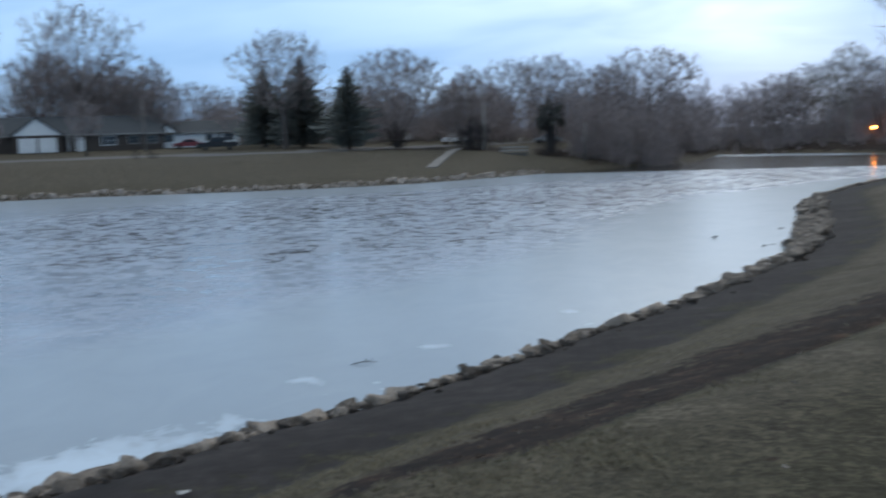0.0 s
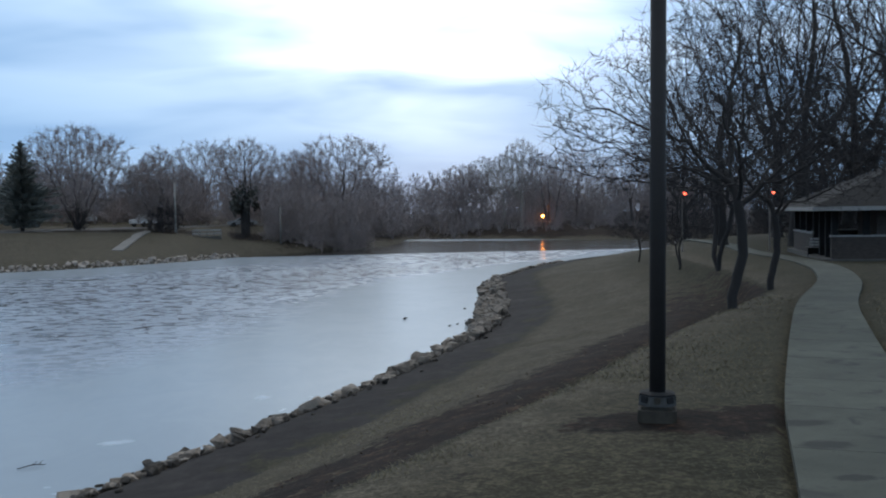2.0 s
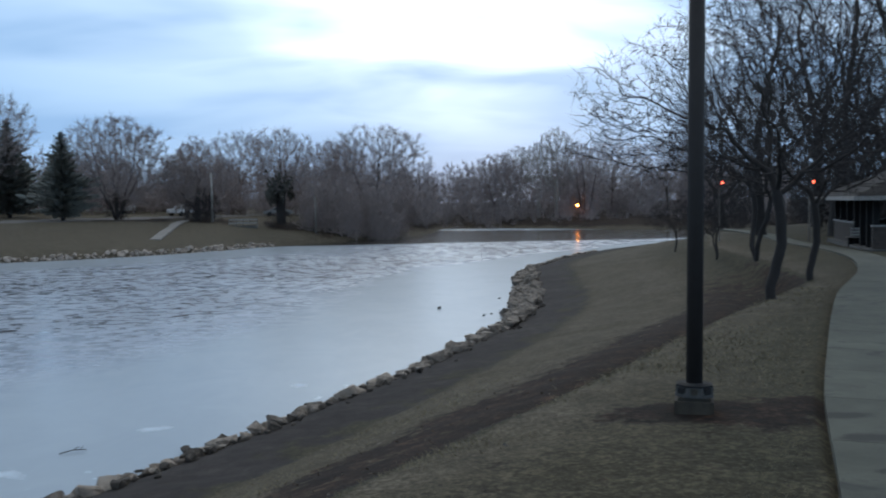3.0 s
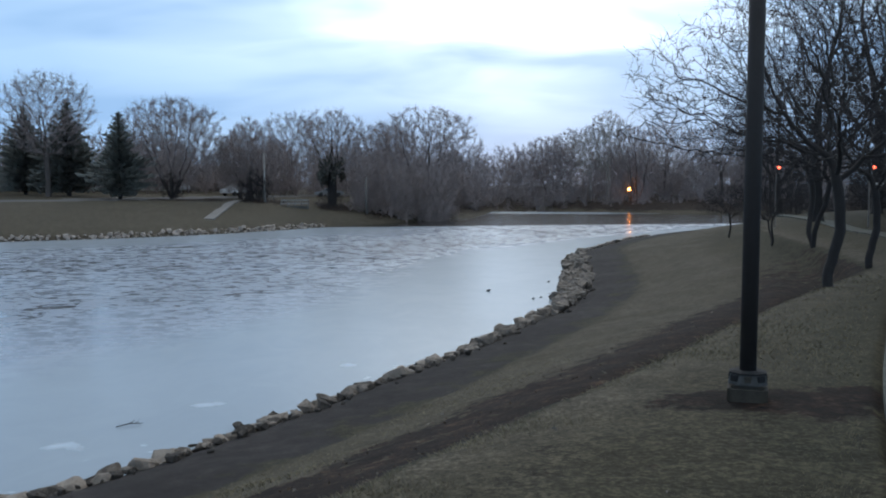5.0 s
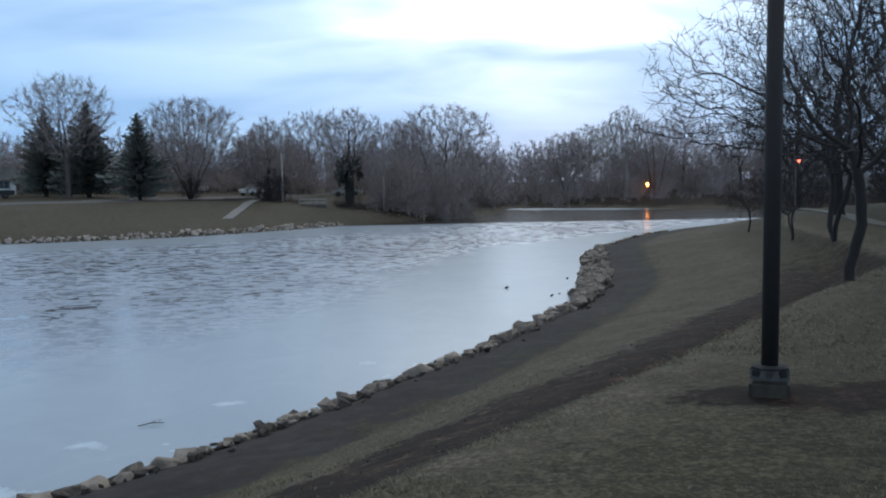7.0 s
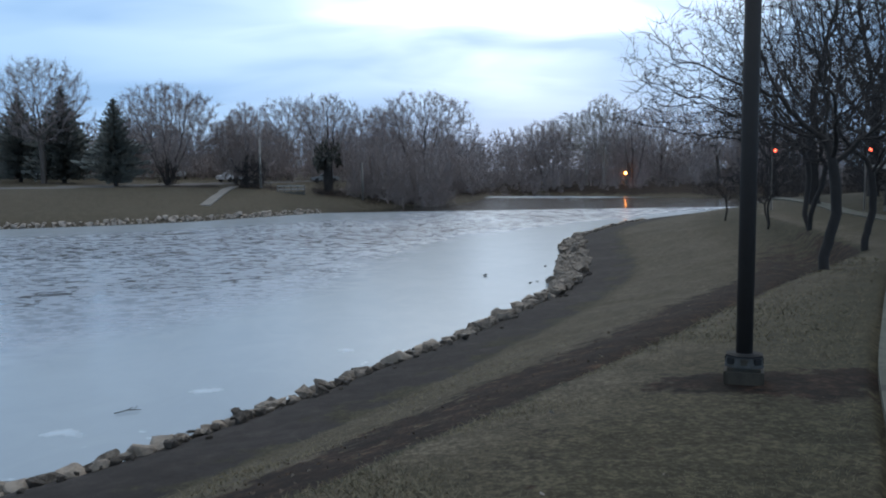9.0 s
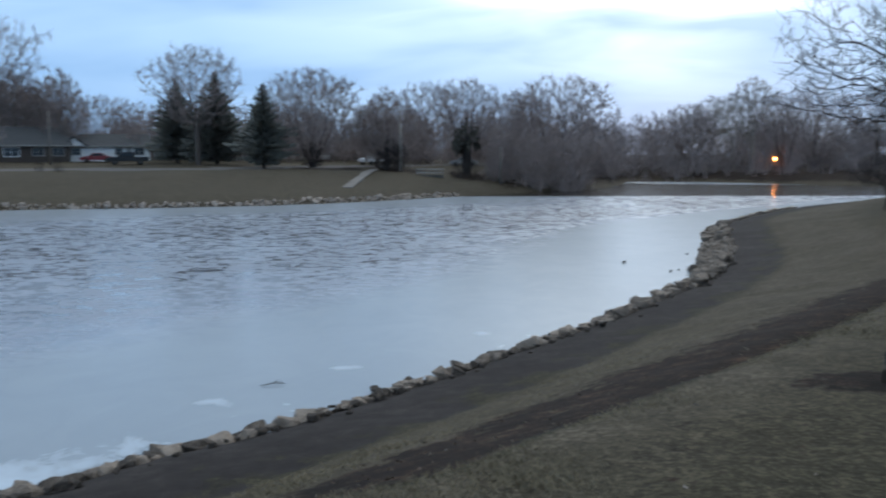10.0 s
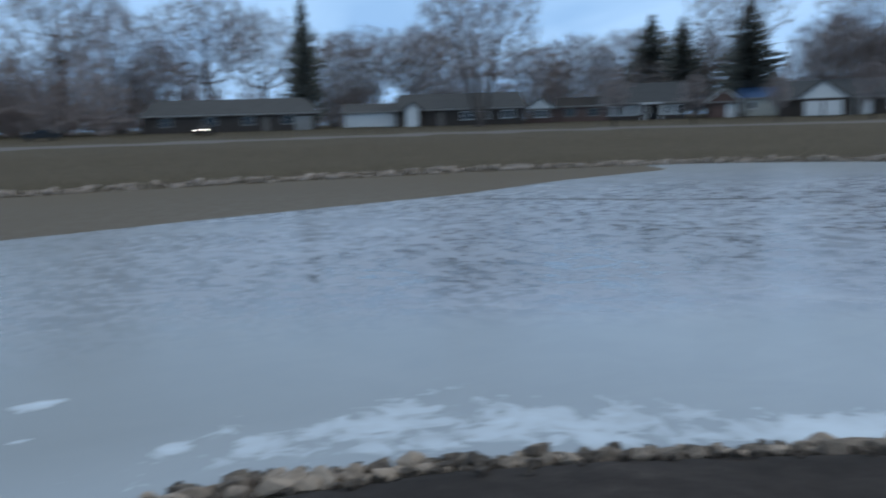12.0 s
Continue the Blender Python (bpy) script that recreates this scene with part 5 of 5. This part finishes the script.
PLACES = [
    # model, heading, distance, size, turn
    (spread_tree, -23.16, 134, 0.92, 20, 1.0), (round_tree, -16.3, 130, 0.95, 60, 1.08), (brown_tree, -11.7, 131, 0.88, 10, 1.1), (brown_tree, -12.3, 137, 0.78, 200, 1.0),
    (ivy_tree, -6.7, 131, 0.98, 0, 1.05), (oak_tree, -0.96, 140, 1.0, 200, 1.22),
    (spread_tree, -34.7, 158, 1.26, 100, 0.8), (brown_tree, -36.3, 161, 1.2, 240, 1.15), (brown_tree, -33.2, 160, 1.15, 90, 1.1), (brown_tree, -30.7, 156, 1.08, 50, 0.9), (brown_tree, -31.5, 160, 1.0, 140, 0.8), (brown_tree, -34.0, 164, 1.0, 310, 1.1), (spread_tree, -42.2, 168, 1.36, 220, 0.85),
    (oak_tree, -57.4, 141, 1.55, 70, 0.9), (oak_tree, -64.3, 168, 1.15, 310, 1.0),
    (round_tree, -51.4, 178, 1.1, 200, 1.0), (spread_tree, -82.0, 150, 1.6, 300, 0.9), (oak_tree, -79.0, 172, 1.4, 20, 1.0),
    (spread_tree, -73.8, 180, 1.42, 80, 1.1), (oak_tree, -28.4, 178, 0.75, 150, 1.0), (spread_tree, -70.6, 176, 1.2, 10, 1.0),
    (spread_tree, -9.2, 165, 0.8, 170, 1.0), (round_tree, -3.4, 150, 0.85, 300, 1.0),
    (spread_tree, -61.5, 175, 1.0, 210, 1.0), 
    (brown_tree, -43.6, 172, 1.1, 70, 1.2), (round_tree, -36.6, 170, 1.1, 95, 1.1), (brown_tree, -33.0, 170, 1.0, 140, 1.2), (round_tree, -47.8, 180, 1.15, 33, 1.2), (brown_tree, -54.0, 172, 1.1, 200, 1.3), (round_tree, -59.5, 172, 1.2, 280, 1.2), (round_tree, -66.3, 176, 1.2, 120, 1.2), (brown_tree, -76.5, 170, 1.2, 100, 1.3),
    (pale_tree, 9.4, 194, 0.82, 0, 1.0), (pale_tree, 10.5, 190, 0.95, 90, 1.0), (oak_tree, 12.25, 186, 0.98, 40, 0.9), (round_tree, 6.9, 200, 0.95, 60, 1.0),
    (pale_tree, 8.2, 205, 0.8, 200, 1.0), (spread_tree, 13.9, 200, 0.9, 250, 1.0), (spread_tree, 17.2, 192, 0.85, 20, 1.0),
]
for model, az, d, size, turn, wide in PLACES:
    m = put(model, az, d, size, turn, wide)
    plant(model, m)
CONIFERS = [(spruce_tall, -24.34, 141, 0.92, 0, 1.2), (spruce_tall, -22.05, 137, 0.98, 40, 1.25), (spruce_tall, -19.25, 127, 0.84, 80, 1.2), (spruce_slim, -41.3, 163, 1.0, 0, 1.7), (spruce_slim, -46.9, 172, 0.92, 20, 2.1), (spruce_slim, -45.1, 168, 0.86, 70, 2.0), (spruce_slim, -68.1, 157, 1.15, 70, 0.85)]
for model, az, d, size, turn, wide in CONIFERS:
    m = put(model, az, d, size, turn, wide)
    plant(model, m)

young_tree = tree("young_tree", 19, MAT_BARK_DARK, MAT_TWIG, "slender young bare tree at the top of the bank", group="young trees", **dict(FARTREE, h=8.8, trunk_r=0.16, clear=0.2, spots=500, kill=0.5, step=0.3, lift=0.25, profile=[(0.22, 1.0), (0.45, 2.4), (0.7, 2.6), (0.9, 1.6), (1.0, 0.5)]))
for az, d, size, turn in ((-49.16, 126, 0.95, 0), (-44.46, 128, 0.8, 90), (-39.68, 130, 0.75, 200), (-34.67, 131, 0.9, 300)):
    plant(young_tree, put(young_tree, az, d, size, turn))

# crab apples and tall park trees on the near bank
CRAB = dict(h=6.6, trunk_r=0.115, tip_r=0.0055, clear=0.36, spots=2600, step=0.17, kill=0.24, jitter=0.36, lift=0.0, lumps=0.3, lean=(-0.10, 0.02), shell=0.36, twigs=3, leafy=3.5, twig_len=0.36, bend=0.35, spread=0.8, sides=(8, 5, 3), ribbon=0.0068, rise=0.12, most=6400, profile=[(0.40, 2.2), (0.50, 3.4), (0.64, 3.5), (0.82, 2.8), (0.95, 1.7), (1.0, 0.8)])
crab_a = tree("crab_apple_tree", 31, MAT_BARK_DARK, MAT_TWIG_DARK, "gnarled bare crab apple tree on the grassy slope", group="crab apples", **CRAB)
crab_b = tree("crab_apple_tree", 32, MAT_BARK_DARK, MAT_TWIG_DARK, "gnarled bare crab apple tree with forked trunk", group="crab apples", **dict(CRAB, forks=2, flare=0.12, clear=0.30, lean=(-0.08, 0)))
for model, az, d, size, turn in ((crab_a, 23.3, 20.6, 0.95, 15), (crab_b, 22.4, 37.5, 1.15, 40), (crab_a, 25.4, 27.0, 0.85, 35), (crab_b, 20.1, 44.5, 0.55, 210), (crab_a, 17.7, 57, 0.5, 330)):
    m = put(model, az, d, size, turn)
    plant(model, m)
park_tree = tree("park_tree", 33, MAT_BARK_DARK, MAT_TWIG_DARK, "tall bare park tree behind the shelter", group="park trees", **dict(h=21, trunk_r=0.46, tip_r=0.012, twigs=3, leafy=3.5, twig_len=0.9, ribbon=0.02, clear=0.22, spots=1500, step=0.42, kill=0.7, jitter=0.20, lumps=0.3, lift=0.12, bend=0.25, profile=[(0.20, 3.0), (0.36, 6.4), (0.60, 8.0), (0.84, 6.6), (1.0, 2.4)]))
for az, d, size, turn in ((22.6, 66, 0.9, 0), (26.7, 64, 1.05, 60), (25.7, 84, 1.1, 200), (29.4, 72, 1.15, 140), (33.5, 78, 1.1, 20), (20.6, 92, 0.75, 300), (36, 66, 1.0, 180), (31.2, 92, 1.1, 100)):
    m = put(park_tree, az, d, size, turn)
    plant(park_tree, m)

lawn_tree = tree("lawn_tree", 34, MAT_BARK_DARK, MAT_TWIG_DARK, "large dark bare tree on the lawn before the shelter", **dict(h=13, trunk_r=0.36, tip_r=0.009, twigs=1, twig_len=0.6, ribbon=0.013, clear=0.22, spots=1500, step=0.34, kill=0.55, jitter=0.28, lumps=0.3, lift=0.05, bend=0.25, profile=[(0.34, 3.0), (0.48, 6.0), (0.7, 7.0), (0.9, 5.0), (1.0, 2.4)]))
plant(lawn_tree, put(lawn_tree, 38.5, 32, 1.0, 0))

WOOD = dict(h=12.5, trunk_r=0.22, tip_r=0.020, twigs=5, twig_len=1.3, leafy=9, even=2, broad=2.2, spread=0.7, shell=0.5, ribbon=0.06, sides=(4, 3, 3), clear=0.2, spots=320, step=0.7, kill=0.9, lift=0.3, jitter=0.16, lumps=0.25, rise=0.4, profile=[(0.16, 2.0), (0.4, 3.6), (0.7, 3.6), (0.9, 2.2), (1.0, 0.8)])
SHRUB = dict(h=5.6, trunk_r=0.05, tip_r=0.015, twigs=5, shell=0.5, twig_len=0.7, ribbon=0.03, sides=(3, 3, 3), clear=0.06, forks=6, flare=0.28, spots=300, step=0.34, kill=0.45, lift=0.5, jitter=0.16, lumps=0.3, rise=0.55, profile=[(0.0, 1.7), (0.3, 1.9), (0.7, 1.6), (1.0, 0.7)])


def woods(name, seed, spots, mat, label, shape=None):
    """A far wood: many plain bare trees in one mesh."""
    V, F = [], []
    kinds = [bare_tree(seed + 7 * k, **(shape or WOOD)) for k in range(4)]
    rnd = random.Random(seed)
    zs = survey(np.array([s[0] for s in spots]), np.array([s[1] for s in spots]))["z"]
    for (x, y, s), z in zip(spots, zs):
        lots = kinds[rnd.randrange(4)]
        a = rnd.random() * 6.28
        c, q = math.cos(a) * s, math.sin(a) * s
        for vs, fs in lots.values():
            n = len(V)
            V += [(x + vx * c - vy * q, y + vx * q + vy * c, z + vz * s) for vx, vy, vz in vs]
            F += [tuple(n + i for i in f) for f in fs]
    tagged(new(name, mesh_of(name, V, F, mat, True)), label, "woods", kind="stuff")


rw = random.Random(77)
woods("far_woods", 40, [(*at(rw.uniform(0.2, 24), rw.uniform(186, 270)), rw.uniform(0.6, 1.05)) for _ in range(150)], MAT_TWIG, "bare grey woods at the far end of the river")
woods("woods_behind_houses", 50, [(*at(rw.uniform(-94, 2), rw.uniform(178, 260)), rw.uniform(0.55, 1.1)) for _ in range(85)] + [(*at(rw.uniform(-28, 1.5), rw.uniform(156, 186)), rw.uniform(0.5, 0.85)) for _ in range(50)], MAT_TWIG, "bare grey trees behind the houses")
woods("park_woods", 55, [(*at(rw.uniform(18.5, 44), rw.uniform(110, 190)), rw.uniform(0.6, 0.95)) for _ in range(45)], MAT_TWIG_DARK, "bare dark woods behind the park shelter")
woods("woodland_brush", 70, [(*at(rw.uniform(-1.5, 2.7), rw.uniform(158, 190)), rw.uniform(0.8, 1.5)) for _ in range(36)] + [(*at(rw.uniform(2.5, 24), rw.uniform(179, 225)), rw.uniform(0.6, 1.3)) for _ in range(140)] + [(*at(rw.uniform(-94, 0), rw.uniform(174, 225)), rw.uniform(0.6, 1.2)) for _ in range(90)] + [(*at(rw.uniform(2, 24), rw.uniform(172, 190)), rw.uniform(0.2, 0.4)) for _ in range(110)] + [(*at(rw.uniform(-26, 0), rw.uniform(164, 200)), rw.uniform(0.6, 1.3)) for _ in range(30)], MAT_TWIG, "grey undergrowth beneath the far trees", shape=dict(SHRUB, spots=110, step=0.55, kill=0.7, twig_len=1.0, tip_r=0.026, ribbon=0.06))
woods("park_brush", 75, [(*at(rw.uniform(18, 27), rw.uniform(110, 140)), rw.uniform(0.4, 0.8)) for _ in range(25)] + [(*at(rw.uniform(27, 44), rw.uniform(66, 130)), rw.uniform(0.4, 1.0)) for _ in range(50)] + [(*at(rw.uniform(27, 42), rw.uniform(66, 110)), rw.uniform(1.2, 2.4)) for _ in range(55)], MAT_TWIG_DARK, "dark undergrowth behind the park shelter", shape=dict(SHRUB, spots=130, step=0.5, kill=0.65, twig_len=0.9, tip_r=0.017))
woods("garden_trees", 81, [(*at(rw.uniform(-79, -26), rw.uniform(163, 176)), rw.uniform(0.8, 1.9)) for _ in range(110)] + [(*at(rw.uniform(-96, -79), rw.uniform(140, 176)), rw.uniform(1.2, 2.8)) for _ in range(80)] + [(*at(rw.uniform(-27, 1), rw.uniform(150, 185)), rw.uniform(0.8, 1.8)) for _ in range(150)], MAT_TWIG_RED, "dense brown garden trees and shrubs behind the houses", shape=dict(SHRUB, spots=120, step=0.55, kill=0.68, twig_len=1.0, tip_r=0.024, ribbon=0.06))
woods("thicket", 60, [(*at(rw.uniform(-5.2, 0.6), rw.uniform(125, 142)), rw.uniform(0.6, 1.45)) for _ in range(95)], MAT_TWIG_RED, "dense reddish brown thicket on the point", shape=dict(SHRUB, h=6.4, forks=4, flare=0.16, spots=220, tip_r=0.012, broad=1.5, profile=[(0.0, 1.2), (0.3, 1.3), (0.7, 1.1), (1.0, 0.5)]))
woods("bank_brush", 64, [(*at(a, d), s) for a, d, s in ((-11.6, 127, 0.75), (-11.2, 127, 0.8), (-10.8, 128, 0.7), (-12.0, 128, 0.6), (-11.4, 129, 0.8), (-16.4, 129, 0.7), (-16.1, 129, 0.6), (-7.3, 126, 0.4), (-6.9, 126, 0.45), (-6.3, 126, 0.45), (-31.0, 118, 0.35), (-32.0, 118, 0.3), (-41.8, 146, 0.7), (-43.9, 148, 0.6))], MAT_TWIG_DARK, "dark brush on the far bank", shape=SHRUB)


# ---- grass, fallen leaves and small things ----
def tufts():
    """Short dry blades over the lawn and bank nearest the viewpoint."""
    rg = np.random.default_rng(5)
    n = 220000
    r = 2.6 * np.exp(rg.random(n) * math.log(24 / 2.6))
    a = np.radians(rg.uniform(-52, 40, n))
    x, y = r * np.sin(a), r * np.cos(a)
    s = survey(x, y)
    clump = np.array([noise.noise((u * 1.7, v * 1.7, 2)) for u, v in zip(x, y)])
    keep = (s["gravel"] < 0.25) & (~s["river"]) & (dist_to(WALK, x, y) > 0.78) & (clump > -0.15 + 0.35 * rg.normal(0, 1, n)) & (rg.random(n) > s["litter"] * 1.6)
    x, y, z, r = x[keep], y[keep], s["z"][keep], r[keep]
    V, F = [], []
    for px, py, pz, d in zip(x.tolist(), y.tolist(), z.tolist(), r.tolist()):
        t = rg.random() * 6.28
        k = 0.6 + 0.07 * d
        w, hh = 0.006 * k, rg.uniform(0.008, 0.034) * min(k, 1.4)
        lx, ly = rg.normal(0, 0.04) * k, rg.normal(0, 0.04) * k
        i = len(V)
        V += [(px - w * math.cos(t), py - w * math.sin(t), pz - 0.02), (px + w * math.cos(t), py + w * math.sin(t), pz - 0.02), (px + lx, py + ly, pz + hh)]
        F.append((i, i + 1, i + 2))
    tagged(new("grass", mesh_of("grass", V, F, MAT_BLADE)), "short dry winter grass blades", "grass", kind="stuff")


def litter_bits(name, n, seed, rule, mat, size, label):
    rg = random.Random(seed)
    V, F = [], []
    pts = []
    rn = np.random.default_rng(seed)
    r = 4.0 * np.exp(rn.random(n) * math.log(34 / 4.0))
    a = np.radians(rn.uniform(-52, 40, n))
    x, y = r * np.sin(a), r * np.cos(a)
    s = survey(x, y)
    keep = rule(s, rn.random(n)) & ~s["river"]
    for px, py, pz in zip(x[keep].tolist(), y[keep].tolist(), s["z"][keep].tolist()):
        k = size * rg.uniform(0.5, 1.5)
        t = rg.random() * 6.28
        c, q = math.cos(t) * k, math.sin(t) * k
        i = len(V)
        lift = pz + 0.015
        V += [(px - c, py - q, lift), (px + q * 0.6, py - c * 0.6, lift + rg.uniform(0, 0.03)), (px + c, py + q, lift + rg.uniform(0, 0.02)), (px - q * 0.6, py + c * 0.6, lift + rg.uniform(0, 0.04))]
        F += [(i, i + 1, i + 2), (i, i + 2, i + 3)]
    tagged(new(name, mesh_of(name, V, F, mat)), label, "fallen leaves", kind="stuff")


tufts()
litter_bits("fallen_leaves", 10000, 6, lambda s, u: (s["up"] < 0.88) & (s["litter"] > 0.6) & (u < 0.16), MAT_LEAF, 0.024, "curled brown leaves in the hollow of the bank")
litter_bits("pale_leaves", 5000, 7, lambda s, u: ((s["up"] < 0.88) & (s["litter"] > 0.2) & (u < 0.10)) | ((s["gravel"] < 0.2) & (u < 0.012)), MAT_LEAF_PALE, 0.019, "a few pale dry leaves on the grass")


def debris(name, x, y, size, label):
    me = STONES[1].copy()
    me.materials.clear()
    me.materials.append(MAT_DARK_WOOD)
    ob = new(name, me)
    ob.matrix_world = Matrix.Translation((x, y, WATER + size * 0.25)) @ pose(0, 0, 0, 0, 0, 40) @ Matrix.Diagonal((size * 1.5, size, size, 1))
    tagged(ob, label, "debris", "debris on the ice")


for x, y, k in ((2.3, 42.8, 0.17), (4.1, 39.7, 0.12), (4.5, 40.3, 0.09), (5.6, 46.6, 0.12), (-20.5, 22.0, 0.08)):
    debris("ice_lump", x, y, k, "small dark frozen lump lying on the ice")


def stick(x, y):
    root = thing("branch", Matrix.Translation((x, y, WATER + 0.02)) @ pose(0, 0, 0, 0, 0, 25), "thin dead branch frozen on the ice", "branch")
    part("stem", tube(bmesh.new(), [(-0.28, 0, 0.0), (0, 0.04, 0.03), (0.25, -0.02, 0.02)], [0.010, 0.013, 0.007], 6), MAT_DARK_WOOD, root)
    part("side_twig", tube(bmesh.new(), [(0, 0.04, 0.03), (0.11, 0.15, 0.06)], [0.010, 0.005], 5), MAT_DARK_WOOD, root)
    part("side_twig", tube(bmesh.new(), [(0.12, 0.02, 0.02), (0.2, 0.11, 0.07)], [0.009, 0.004], 5), MAT_DARK_WOOD, root)


stick(-6.5, 18.8)


def paper_scrap(x, y):
    """A crumpled scrap lying on the gravel."""
    rnd = random.Random(9)
    bm = bmesh.new()
    g = [[bm.verts.new((0.05 * (i - 1.5), 0.035 * (j - 1.5), 0.012 + rnd.uniform(0, 0.03))) for j in range(4)] for i in range(4)]
    for i in range(3):
        for j in range(3):
            bm.faces.new((g[i][j], g[i + 1][j], g[i + 1][j + 1], g[i][j + 1]))
    bmesh.ops.solidify(bm, geom=list(bm.faces), thickness=0.003)
    me = bpy.data.meshes.new("paper_scrap")
    bm.to_mesh(me)
    bm.free()
    me.materials.append(MAT_WHITE)
    ob = new("paper_scrap", me)
    ob.matrix_world = Matrix.Translation((x, y, height(x, y) + 0.01)) @ pose(0, 0, 0, 0, 0, 35)
    tagged(ob, "small crumpled white paper scrap on the gravel", "litter")


paper_scrap(-5.92, 9.92)


def crack(points, width):
    """A refrozen crack: a thin dark seam lying on the ice."""
    V, F = [], []
    pts = smooth_line(points, 8)
    rnd = random.Random(len(points) + int(points[0][0] * 10))
    for i, (x, y) in enumerate(pts):
        a, b = pts[max(i - 1, 0)], pts[min(i + 1, len(pts) - 1)]
        n = Vector((b[1] - a[1], a[0] - b[0], 0)).normalized()
        taper = min(1, 4 * min(i, len(pts) - 1 - i) / len(pts) + 0.1)
        w = width * taper * rnd.uniform(0.6, 1.3)
        for z in (0.0, 0.012):
            V += [(x - n.x * w, y - n.y * w, WATER - 0.02 + z + 0.014), (x + n.x * w, y + n.y * w, WATER - 0.02 + z + 0.014)]
        if i:
            k = 4 * i
            F += [(k - 2, k - 1, k + 3, k + 2), (k - 4, k - 2, k + 2, k), (k - 1, k - 3, k + 1, k + 3)]
    tagged(new("ice_crack", mesh_of("ice_crack", V, F, MAT_DARK_WOOD)), "thin dark refrozen crack across the river ice", "ice crack", "cracks in the ice")


crack([(-50.1, 30.8), (-46.0, 34.0), (-42.1, 37.0), (-38.5, 40.2), (-35.2, 43.8)], 0.30)
crack([(-38.4, 47.7), (-36.8, 48.2), (-34.9, 48.4)], 0.22)
crack([(-35.0, 50.5), (-34.5, 51.2), (-34.0, 51.6)], 0.20)
crack([(-36.2, 56.5), (-35.0, 57.1), (-33.5, 57.5)], 0.16)
crack([(-27.3, 55.2), (-26.5, 55.8), (-25.6, 56.0)], 0.25)
crack([(-23.1, 74.4), (-21.8, 75.0), (-20.1, 75.6)], 0.55)
